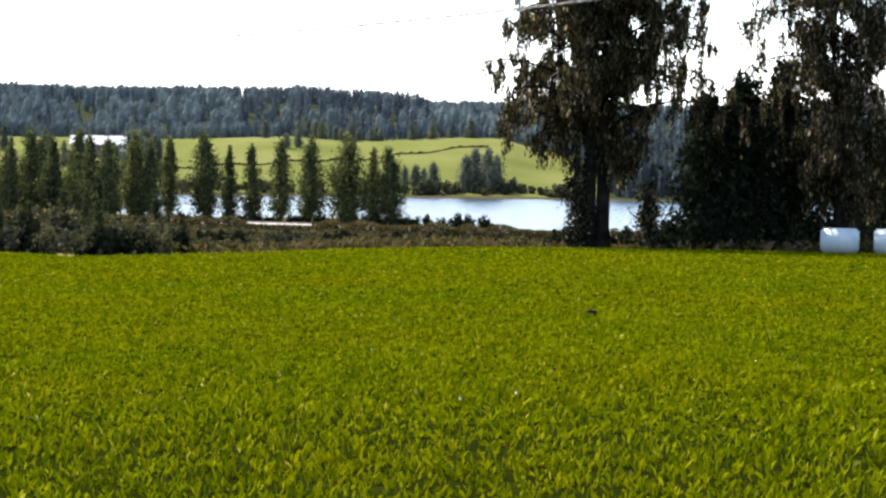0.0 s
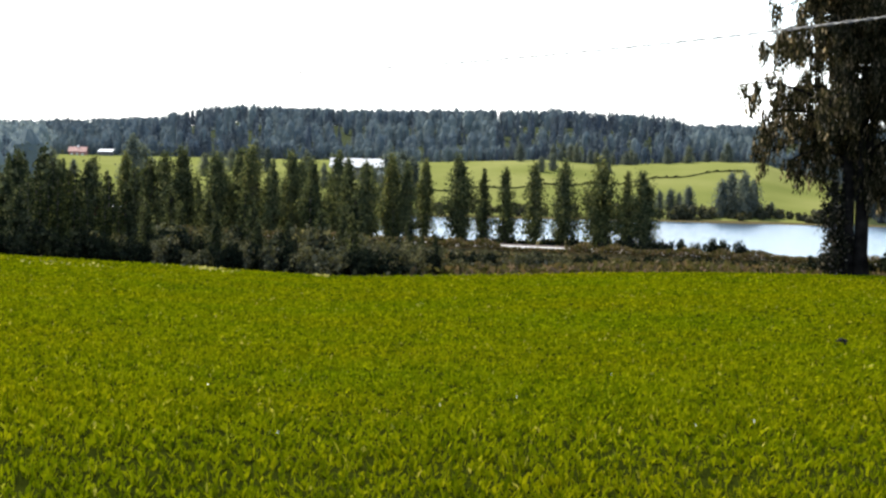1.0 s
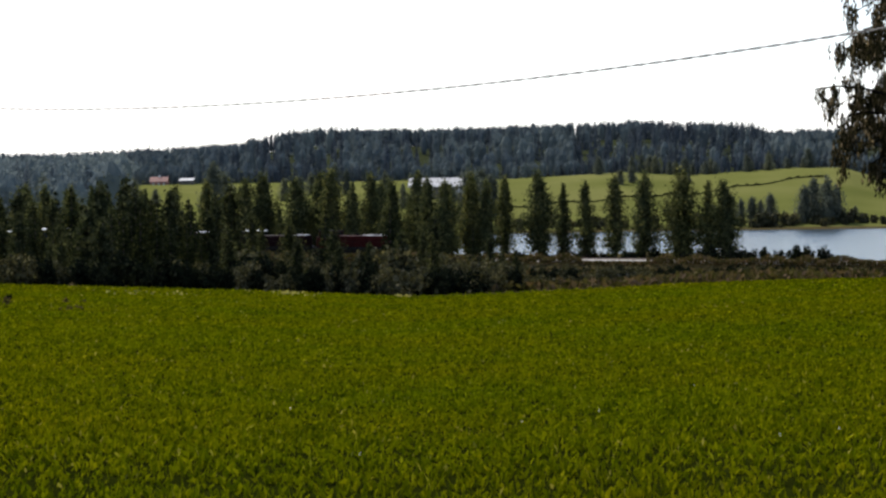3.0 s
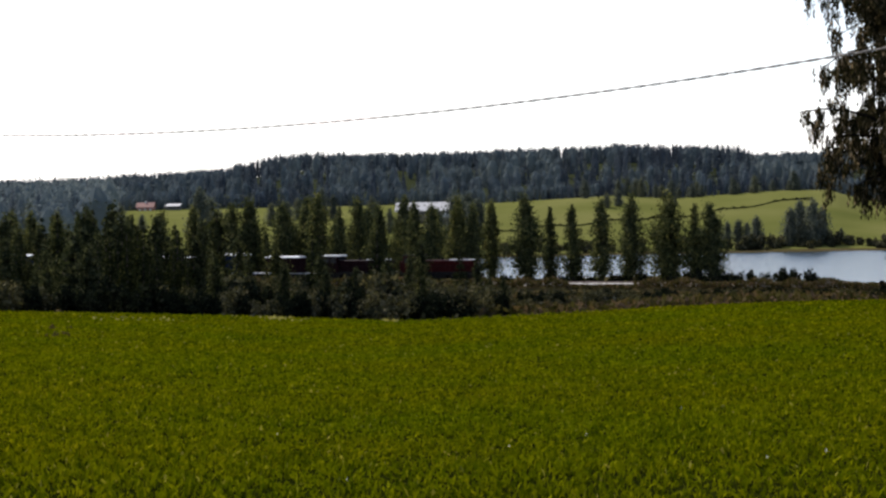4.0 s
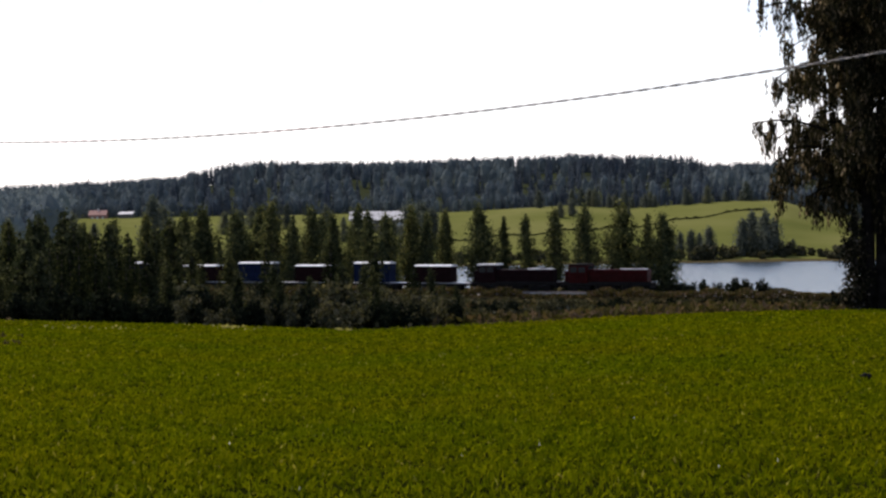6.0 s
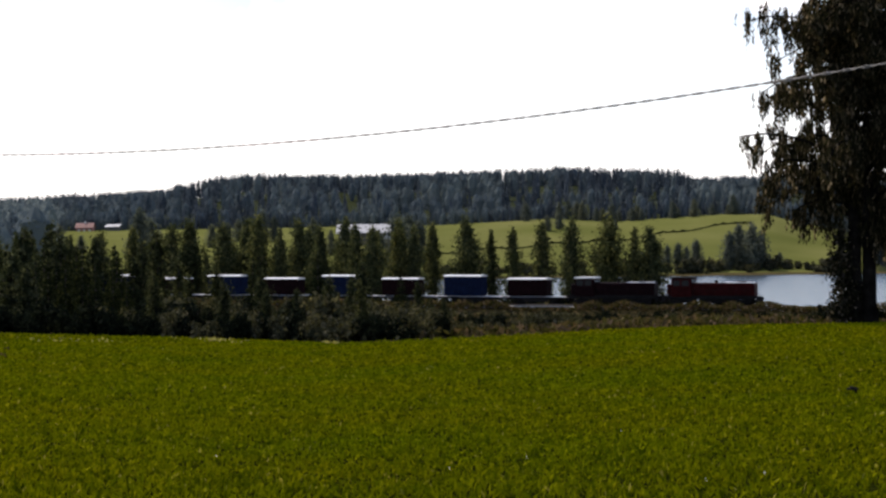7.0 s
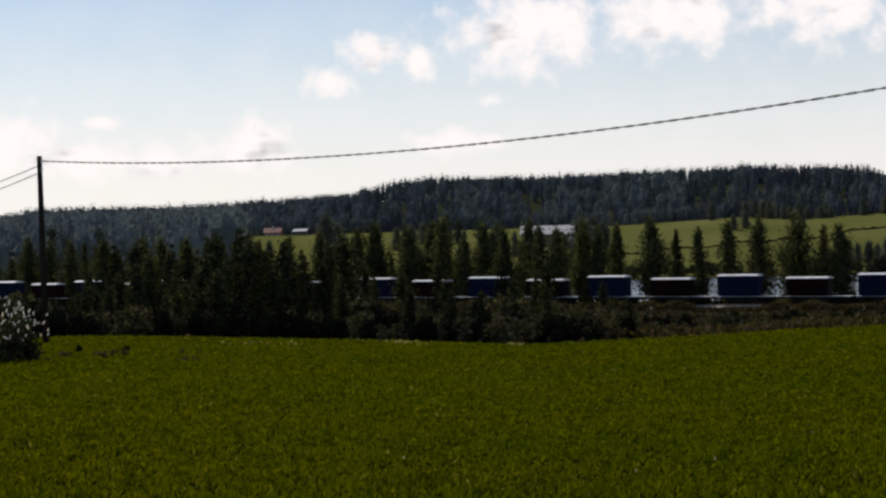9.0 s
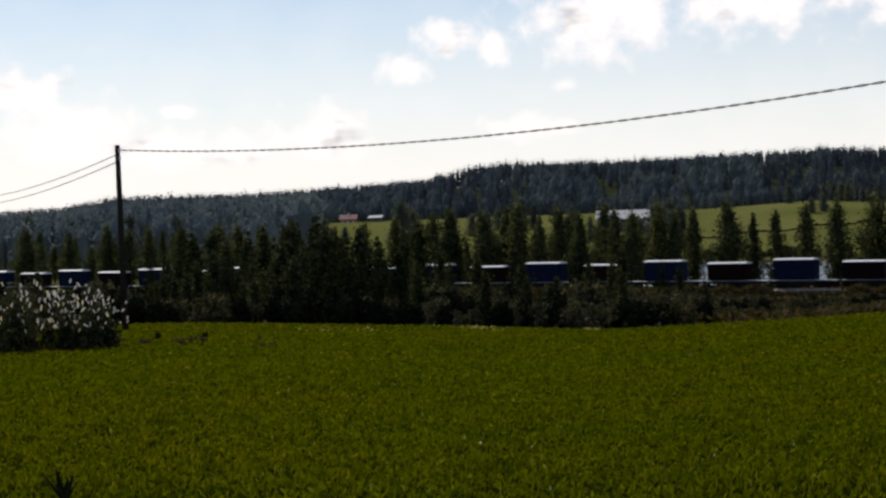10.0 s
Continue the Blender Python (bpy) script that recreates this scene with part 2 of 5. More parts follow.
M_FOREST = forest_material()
M_BUSH = leafy("willow_leaf", [(0.0, (0.0192, 0.0204, 0.012)), (0.5, (0.048, 0.0492, 0.0288)), (0.9, (0.096, 0.0912, 0.06)), (1.0, (0.156, 0.1416, 0.096))], 0.25)
M_WEED = leafy("tall_weed", [(0.0, (0.036, 0.036, 0.0108)), (0.4, (0.0816, 0.072, 0.0264)), (0.75, (0.1104, 0.0768, 0.0456)), (1.0, (0.18, 0.12, 0.084))], 0.25)
M_SEED = leafy("seed_fluff", [(0.0, (0.6, 0.57, 0.52)), (1.0, (0.85, 0.82, 0.77))], 0.6, True, 0.6, (1.0, 1.0, 1.0))
M_BARK = worn("bark", (0.06, 0.05, 0.045), 0.9, scale=4)
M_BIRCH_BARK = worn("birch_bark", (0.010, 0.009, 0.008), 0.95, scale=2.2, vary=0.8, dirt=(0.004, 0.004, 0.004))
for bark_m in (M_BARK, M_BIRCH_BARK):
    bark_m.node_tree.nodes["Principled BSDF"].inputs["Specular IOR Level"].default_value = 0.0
M_POLE = worn("tarred_wood", (0.026, 0.021, 0.017), 0.85, scale=6)
M_WIRE = plain("wire", (0.13, 0.12, 0.11), 0.55, 0.3)
M_RED = worn("red_paint", (0.032, 0.004, 0.004), 0.4, scale=1.5, dirt=(0.008, 0.007, 0.007))
M_DARKRED = worn("oxide_paint", (0.010, 0.003, 0.004), 0.55, scale=1.5, dirt=(0.008, 0.007, 0.007))
M_BLUE = worn("blue_paint", (0.005, 0.011, 0.034), 0.5, scale=1.5, dirt=(0.008, 0.007, 0.007))
M_STEEL = worn("chassis_steel", (0.012, 0.011, 0.011), 0.8, 0.0, scale=4)
# roof colour kept this pale to carry the white sun glint
M_ROOF = worn("glint_roof", (0.75, 0.74, 0.73), 0.3, 0.0, scale=2, vary=0.15)
M_ROOF.node_tree.nodes["Principled BSDF"].inputs["Specular IOR Level"].default_value = 0.6
M_DECK = worn("galvanised_deck", (0.65, 0.65, 0.65), 0.35, 0.1, scale=2, vary=0.2)
M_CREAM = worn("white_stripe", (0.7, 0.68, 0.64), 0.5, scale=3, vary=0.15)
M_GLASS = plain("dark_glass", (0.02, 0.025, 0.03), 0.06)
M_BALLAST = worn("ballast", (0.40, 0.38, 0.36), 0.95, scale=8, vary=0.35, dirt=(0.16, 0.14, 0.13))
M_RAIL = worn("rail_steel", (0.25, 0.2, 0.17), 0.3, 0.9, scale=2)
# white film, its colour dimmed and blued for the bales' shaded side
M_WRAP = worn("shaded_white_wrap", (0.36, 0.42, 0.46), 0.35, scale=3, vary=0.1, dirt=(0.5, 0.5, 0.48))
M_TIN = worn("tin_roof", (0.5, 0.49, 0.48), 0.4, 0.0, scale=1, vary=0.15)
M_BARNWALL = worn("barn_wall", (0.12, 0.11, 0.10), 0.85, scale=1)
M_HOUSERED = worn("falu_red", (0.34, 0.17, 0.14), 0.85, scale=1)
M_WHITE = worn("white_trim", (0.75, 0.74, 0.72), 0.6, scale=2, vary=0.1)
M_CLAY = worn("clay_tile", (0.33, 0.19, 0.16), 0.7, scale=2)
M_SOIL = worn("dark_soil", (0.010, 0.009, 0.008), 0.95, scale=20)
M_STRAW = leafy("dry_straw", [(0.0, (0.22, 0.20, 0.05)), (1.0, (0.42, 0.38, 0.14))], 0.3, False)
M_LAMP = plain("lamp_glass", (0.8, 0.78, 0.7), 0.1)


# ---- mesh helpers ----
def part(name, bm, mat, parent=None, label=""):
    me = bpy.data.meshes.new(name)
    bm.to_mesh(me)
    bm.free()
    me.materials.append(mat)
    ob = new(name, me)
    if parent is not None:
        ob.parent = parent
    if label:
        tagged(ob, label)
    return ob


def polys(name, verts, k, mat, parent=None, label="", smooth=False):
    """One mesh from an (n*k, 3) array, k corners to each face."""
    verts = np.asarray(verts, dtype=np.float32).reshape(-1, 3)
    n = len(verts) // k
    me = bpy.data.meshes.new(name)
    me.vertices.add(n * k)
    me.vertices.foreach_set("co", verts.ravel())
    me.loops.add(n * k)
    me.loops.foreach_set("vertex_index", np.arange(n * k, dtype=np.int32))
    me.polygons.add(n)
    me.polygons.foreach_set("loop_start", np.arange(0, n * k, k, dtype=np.int32))
    me.update(calc_edges=True)
    me.materials.append(mat)
    ob = new(name, me)
    if parent is not None:
        ob.parent = parent
    if label:
        tagged(ob, label)
    return ob


def unit(v):
    return v / (np.linalg.norm(v, axis=-1, keepdims=True) + 1e-9)


def leaf_quads(pts, size, droop=0.0, aspect=1.6, out=None):
    """Diamond leaves round pts; droop pulls their long axis down, out is the side that they tend to face."""
    n = len(pts)
    if out is None:
        a = unit(rng.normal(size=(n, 3)) + np.array([0, 0, -2.5 * droop]))
        b = unit(np.cross(a, rng.normal(size=(n, 3))))
    else:
        face = unit(unit(out) + rng.normal(size=(n, 3)) * 0.38)
        a = rng.normal(size=(n, 3)) + np.array([0, 0, -2.5 * droop])
        a = unit(a - face * (a * face).sum(1, keepdims=True))
        b = np.cross(face, a)
    s = np.asarray(size) * rng.uniform(0.6, 1.3, n)
    L, W = (a * (s * aspect / 2)[:, None]), (b * (s / 2)[:, None])
    return np.stack([pts - L, pts + W * 0.9 + L * 0.1, pts + L, pts - W + L * 0.1], 1)


def tube(bm, pts, radii, sides=7):
    rings = []
    for i, p in enumerate(pts):
        p = Vector(p)
        d = (Vector(pts[min(i + 1, len(pts) - 1)]) - Vector(pts[max(i - 1, 0)])).normalized()
        u = d.cross(Vector((0.3, 1, 0.1))).normalized()
        v = d.cross(u)
        rings.append([bm.verts.new(p + (u * math.cos(k * math.tau / sides) + v * math.sin(k * math.tau / sides)) * radii[i]) for k in range(sides)])
    for r0, r1 in zip(rings, rings[1:]):
        for k in range(sides):
            f = bm.faces.new((r0[k], r0[(k + 1) % sides], r1[(k + 1) % sides], r1[k]))
            f.smooth = True
    bm.faces.new(rings[-1])
    bm.faces.new(rings[0][::-1])


def box(bm, x0, x1, y0, y1, z0, z1, bevel=0.0):
    r = bmesh.ops.create_cube(bm, size=1.0)
    bmesh.ops.transform(bm, verts=r["verts"], matrix=Matrix.Translation(((x0 + x1) / 2, (y0 + y1) / 2, (z0 + z1) / 2)) @ Matrix.Diagonal((x1 - x0, y1 - y0, z1 - z0, 1)))
    if bevel:
        es = list({e for v in r["verts"] for e in v.link_edges})
        bmesh.ops.bevel(bm, geom=es, offset=bevel, segments=2, affect="EDGES", profile=0.5)


def cyl(bm, c, radius, depth, axis="Z", sides=16):
    turn = {"Z": Matrix(), "X": Matrix.Rotation(math.pi / 2, 4, "Y"), "Y": Matrix.Rotation(math.pi / 2, 4, "X")}[axis]
    bmesh.ops.create_cone(bm, cap_ends=True, segments=sides, radius1=radius, radius2=radius, depth=depth, matrix=Matrix.Translation(c) @ turn)


# ---- terrain ----
def polar(a, r):
    a = math.radians(a)
    return r * math.sin(a), r * math.cos(a)


TRACK_AZ, TRACK_P = 15.5, 237.0
U_IN = np.array([math.sin(radians(TRACK_AZ)), math.cos(radians(TRACK_AZ))])
U_ALONG = np.array([U_IN[1], -U_IN[0]])


def rail_z(s):
    return EYE - 9.75 - 0.0078 * (np.clip(s, -420, 160) + 50)


def track_point(s, off=0.0, up=0.0):
    p = U_IN * (TRACK_P + off) + U_ALONG * s
    return Vector((p[0], p[1], float(rail_z(s)) + up))


EDGE_AZ = [-60, -45, -32, -26, -18.6, -12.2, -7.2, -3, 0.3, 6, 14.5, 25, 60]
EDGE_EL = [-2.45, -2.45, -2.5, -2.59, -3.01, -3.33, -3.18, -3.02, -2.95, -2.87, -2.83, -2.85, -2.85]
SKY_AZ = [-180, -60, -32, -30.2, -28.5, -23.3, -20, -18, -17, -15.5, -13.4, -9.6, -5, -3, -0.9, -0.4, 2, 12, 60, 180]
SKY_EL = [1.2, 1.2, 1.2, 1.28, 1.58, 1.60, 1.78, 1.9, 2.2, 2.36, 2.3, 2.3, 2.42, 2.32, 2.25, 1.98, 1.98, 1.9, 1.5, 1.2]
EDGE_R = 85.0
WATER_Z = EYE - 11.0


def smooth(x, a, b):
    t = np.clip((x - a) / (b - a), 0, 1)
    return t * t * (3 - 2 * t)


def ground_z(x, y):
    x, y = np.asarray(x, float), np.asarray(y, float)
    r = np.hypot(x, y) + 1e-6
    a = np.degrees(np.arctan2(x, y))
    ze = EYE + EDGE_R * np.tan(np.radians(np.interp(a, EDGE_AZ, EDGE_EL)))
    field = ze * r / EDGE_R + 0.05 * np.sin(x * 0.21 + 1) * np.sin(y * 0.17) * smooth(r, 10, 40)
    s = x * U_ALONG[0] + y * U_ALONG[1]
    q = x * U_IN[0] + y * U_IN[1]
    zr = rail_z(s)
    # slope from the field's edge down to the railway
    k = np.clip((r - EDGE_R) / np.maximum(TRACK_P / np.maximum(np.cos(np.radians(np.clip(a - TRACK_AZ, -75, 75))), 0.2) - EDGE_R - 12, 20), 0, 1)
    z = np.where(r < EDGE_R, field, ze + (zr - 1.3 - ze) * k)
    bed = smooth(q, TRACK_P - 6.5, TRACK_P - 2.6)
    z = np.where(r < EDGE_R, z, z * (1 - bed) + (zr - 0.45) * bed)
    # behind the railway: a strip, then the lake or low ground
    lake = smooth(a, -13, -10)
    low = lake * (EYE - 12.2) + (1 - lake) * (EYE - 9.5)
    back = smooth(q, TRACK_P + 3.5, TRACK_P + 8)
    strip = EYE - 10.75
    zb = zr - 0.45 + (strip - zr + 0.45) * back
    bank_w = 30 + 5 * np.sin(s * 0.11) + np.interp(a, [-9, -3, -1, 1, 3], [28, 28, 12, -8, -22])
    zb = zb + (low - strip) * smooth(q, TRACK_P + bank_w - 2, TRACK_P + bank_w + 5) * (q > TRACK_P)
    behind = q > TRACK_P
    z = np.where(behind & (r > EDGE_R), zb, z)
    # far shore, meadow, wooded hill
    far_r = np.interp(a, [-60, -14, -11, -9, 60], [330, 330, 470, 508, 508])
    meadow_top = 700.0
    ztop = EYE + meadow_top * np.tan(np.radians(np.interp(a, [-32, -21, -9, -5, -3, 0.5, 2, 3.2, 6, 20], [0.55, 0.6, 0.60, 0.76, 0.62, 0.80, 0.78, 0.4, 0.0, 0.0])))
    shore = lake * (EYE - 10.9) + (1 - lake) * (EYE - 9.4)
    u = np.clip((r - far_r) / (meadow_top - far_r), 0, 1)
    zm = shore + (ztop - shore) * (0.35 * u + 0.65 * smooth(u, 0, 1))
    z = np.where((r > far_r - 6) & behind, np.maximum(zm, z) * smooth(r, far_r - 6, far_r) + z * (1 - smooth(r, far_r - 6, far_r)), z)
    z = np.where((r > far_r) & behind, zm, z)
    zh = EYE + 960 * np.tan(np.radians(np.interp(a, SKY_AZ, SKY_EL))) - 8.5
    z = np.where(r > meadow_top, ztop + (zh - ztop) * smooth(r, meadow_top, 980), z)
    z = np.where(r > 1000, zh * (1 - smooth(r, 1050, 1800)), z)
    # the land behind the viewer
    rear = smooth(np.abs(a), 62, 95)
    return z * (1 - rear) + np.minimum(z, 0.0) * 0 * rear


def build_ground():
    az = np.unique(np.concatenate([np.arange(-180, -50, 6.0), np.arange(-50, 40, 0.4), np.linspace(40, 180, 25)]))
    rr = np.unique(np.concatenate([[0.0], np.arange(2, 30, 1.2), np.arange(30, 84, 2.5), np.arange(84, 92, 1.0), np.arange(92, 226, 6.0), np.arange(226, 300, 1.5),
                                   np.arange(300, 520, 8), np.arange(496, 516, 2), np.arange(520, 1000, 15), np.array([1050, 1200, 1500, 1800, 2500, 3500, 4600])]))
    A, R = np.meshgrid(np.radians(az), rr)
    X, Y = R * np.sin(A), R * np.cos(A)
    Z = ground_z(X, Y)
    n, m = X.shape
    verts = np.stack([X, Y, Z], -1).reshape(-1, 3)
    i, j = np.meshgrid(np.arange(n - 1), np.arange(m - 1), indexing="ij")
    f = np.stack([i * m + j, i * m + j + 1, (i + 1) * m + j + 1, (i + 1) * m + j], -1).reshape(-1, 4)
    me = bpy.data.meshes.new("ground")
    me.from_pydata(verts.tolist(), [], f[:, ::-1].tolist())
    for p in me.polygons:
        p.use_smooth = True
    cover = me.color_attributes.new("cover", "FLOAT_COLOR", "POINT")
    r, a = np.hypot(verts[:, 0], verts[:, 1]), np.degrees(np.arctan2(verts[:, 0], verts[:, 1]))
    q = verts[:, 0] * U_IN[0] + verts[:, 1] * U_IN[1]
    crop = 1 - smooth(r, EDGE_R - 0.5, EDGE_R + 1.0)
    meadow = ((r > np.interp(a, [-60, -14, -11, -9, 60], [360, 360, 480, 517, 517])) & (r < 704)).astype(float)
    wood = ((r >= 704) | ((a > 4.0 + 1.6 * (708 - r) / 190) & (a < 60) & (r > 512))).astype(float)
    cols = np.stack([crop, meadow, wood, np.ones_like(r)], -1)
    cover.data.foreach_set("color", cols.astype(np.float32).ravel())
    me.materials.append(M_GROUND)
    return tagged(new("ground", me), "green field falling to a weedy bank, far meadow and hill", "ground", kind="structure")


ground = build_ground()


def build_water():
    bm = bmesh.new()
    rr = [225, 260, 330, 420, 560]
    prev = None
    for a in np.arange(-40, 60.1, 5):
        ring = [bm.verts.new((*polar(a, r), WATER_Z)) for r in rr]
        if prev:
            for k in range(len(rr) - 1):
                bm.faces.new((prev[k], prev[k + 1], ring[k + 1], ring[k]))
        prev = ring
    bmesh.ops.recalc_face_normals(bm, faces=bm.faces)
    return tagged(part("water", bm, M_WATER), "calm pale blue lake behind the railway", "lake", kind="structure")


build_water()


# ---- railway ----
def build_track():
    bm = bmesh.new()
    prof = [(-3.6, -0.75), (-2.0, -0.18), (2.0, -0.18), (3.6, -0.75)]
    prev = None
    for s in np.arange(-430, 170.1, 10):
        ring = [bm.verts.new(track_point(s, o, u)) for o, u in prof]
        if prev:
            for k in range(3):
                bm.faces.new((prev[k], prev[k + 1], ring[k + 1], ring[k]))
        prev = ring
    bmesh.ops.recalc_face_normals(bm, faces=bm.faces)
    bed = part("railway_bed", bm, M_BALLAST)
    tagged(bed, "low gravel railway embankment along the lake", "railway track", kind="structure")
    for o in (-0.76, 0.76):
        bm = bmesh.new()
        prev = None
        for s in np.arange(-430, 170.1, 10):
            ring = [bm.verts.new(track_point(s, o + a, u)) for a, u in ((-0.035, -0.16), (-0.035, 0), (0.035, 0), (0.035, -0.16))]
            if prev:
                for k in range(4):
                    bm.faces.new((prev[k], prev[(k + 1) % 4], ring[(k + 1) % 4], ring[k]))
            prev = ring
        bmesh.ops.recalc_face_normals(bm, faces=bm.faces)
        part("rail", bm, M_RAIL, bed, "polished steel rail")
    return bed


track_bed = build_track()
TURN = math.degrees(math.atan2(U_ALONG[1], U_ALONG[0]))


def pose_on_track(s):
    return pose(*track_point(s), 0, math.degrees(math.atan(0.0078)), TURN)


def empty(name):
    e = new(name)
    e.empty_display_size = 0.5
    return e


def wheelset(parent, x, radius=0.46):
    bm = bmesh.new()
    for y in (-0.76, 0.76):
        cyl(bm, (0, y, 0), radius, 0.12, "Y", 20)
    cyl(bm, (0, 0, 0), 0.08, 1.7, "Y", 8)
    for y in (-0.83, 0.83):
        box(bm, -0.06, 0.06, y - 0.01, y + 0.01, -radius * 0.8, radius * 0.8)
    w = part("wheelset", bm, M_STEEL, parent)
    w.location = (x, 0, radius)
    return w


WHEELS = []


def build_locomotive(label, paint, roof_mat, roof_label):
    e = empty("locomotive")
    bm = bmesh.new()
    box(bm, -6.7, 6.7, -1.35, 1.35, 0.95, 1.35, 0.04)
    box(bm, -7.0, -6.7, -1.3, 1.3, 0.55, 1.35, 0.03)
    box(bm, 6.7, 7.0, -1.3, 1.3, 0.55, 1.35, 0.03)
    part("frame", bm, M_STEEL, e)
    bm = bmesh.new()
    box(bm, -2.75, 6.35, -1.12, 1.12, 1.35, 3.3, 0.2)
    part("long_hood", bm, paint, e)
    bm = bmesh.new()
    box(bm, 2.1, 6.0, -0.8, 0.8, 3.28, 3.4, 0.05)
    hood_top = part("hood_top", bm, M_ROOF, e, "weathered hood top coloured pale for its sun glint")
    bm = bmesh.new()
    cyl(bm, (0.6, 0, 3.45), 0.22, 0.4, "Z", 14)
    part("exhaust", bm, M_STEEL, e)
    bm = bmesh.new()
    cyl(bm, (4.3, 0, 3.5), 0.62, 0.14, "Z", 20)
    part("fan_cowl", bm, M_STEEL, hood_top)
    bm = bmesh.new()
    box(bm, -6.45, -5.55, -1.12, 1.12, 1.35, 3.1, 0.16)
    part("short_hood", bm, paint, e)
    bm = bmesh.new()
    box(bm, -5.7, -2.7, -1.45, 1.45, 1.3, 3.9, 0.10)
    cab = part("cab", bm, paint, e)
    bm = bmesh.new()
    box(bm, -5.8, -2.6, -1.5, 1.5, 3.88, 4.12, 0.11)
    roof = part("cab_roof", bm, roof_mat, cab, roof_label)
    bm = bmesh.new()
    cyl(bm, (-4.2, 0.3, 4.2), 0.06, 0.7, "X", 8)
    part("horn", bm, M_STEEL, roof)
    for y in (-1.46, 1.46):
        for x0 in (-5.4, -4.1):
            bm = bmesh.new()
            box(bm, x0, x0 + 1.0, y - 0.012, y + 0.012, 2.85, 3.65, 0.008)
            part("window", bm, M_GLASS, cab, "dark cab window")
        bm = bmesh.new()
        box(bm, -6.6, 6.6, y * 0.93 - 0.015, y * 0.93 + 0.015, 1.36, 1.52)
        part("stripe", bm, M_CREAM if y > 0 else M_STEEL, e)
        bm = bmesh.new()
        tube(bm, [(-6.6, y * 0.96, 2.35), (-5.75, y * 0.96, 2.35)], [0.022, 0.022], 5)
        tube(bm, [(-2.6, y * 0.96, 2.35), (6.6, y * 0.96, 2.35)], [0.022, 0.022], 5)
        for x in (-6.5, -2.4, -1.0, 0.6, 2.2, 3.8, 5.2, 6.5):
            tube(bm, [(x, y * 0.96, 1.35), (x, y * 0.96, 2.35)], [0.02, 0.02], 5)
        part("handrail", bm, M_STEEL, e)
    for x in (-2.69, -5.71):
        bm = bmesh.new()
        box(bm, x - 0.012, x + 0.012, -1.2, 1.2, 3.36, 3.72, 0.008)
        part("windscreen", bm, M_GLASS, cab)
    # louvred doors along the hood
    for k in range(8):
        for y in (-1.125, 1.125):
            bm = bmesh.new()
            x0 = -2.5 + k * 1.08
            for j in range(5):
                box(bm, x0 + 0.1, x0 + 0.9, y - 0.02, y + 0.02, 1.7 + j * 0.28, 1.88 + j * 0.28)
            part("louvre", bm, paint, e)
    for x, sgn in ((6.22, 1), (-6.22, -1)):
        for y in (-0.7, 0.7):
            bm = bmesh.new()
            cyl(bm, (x, y, 2.1), 0.13, 0.08, "X", 14)
            part("headlight", bm, M_LAMP, e, "round headlight")
            bm = bmesh.new()
            cyl(bm, (x + sgn * 0.95, y + (0.18 if y > 0 else -0.18), 1.05), 0.2, 0.1, "X", 14)
            cyl(bm, (x + sgn * 0.72, y + (0.18 if y > 0 else -0.18), 1.05), 0.09, 0.45, "X", 10)
            part("buffer", bm, M_STEEL, e)
        bm = bmesh.new()
        box(bm, x - 0.02, x + 0.02, -1.0, 1.0, 1.7, 2.75, 0.01)
        part("nose_panel", bm, M_CREAM if sgn < 0 else paint, e)
    for cx in (-4.2, 4.2):
        bm = bmesh.new()
        for y in (-1.05, 1.05):
            box(bm, cx - 1.75, cx + 1.75, y - 0.08, y + 0.08, 0.42, 0.85, 0.04)
        box(bm, cx - 0.3, cx + 0.3, -1.0, 1.0, 0.5, 0.85)
        part("bogie", bm, M_STEEL, e)
        for dx in (-1.1, 1.1):
            WHEELS.append(wheelset(e, cx + dx))
    bm = bmesh.new()
    box(bm, -1.7, 1.7, -1.0, 1.0, 0.4, 0.95, 0.08)
    part("fuel_tank", bm, M_STEEL, e)
    return tagged(e, label, "locomotive", "train")


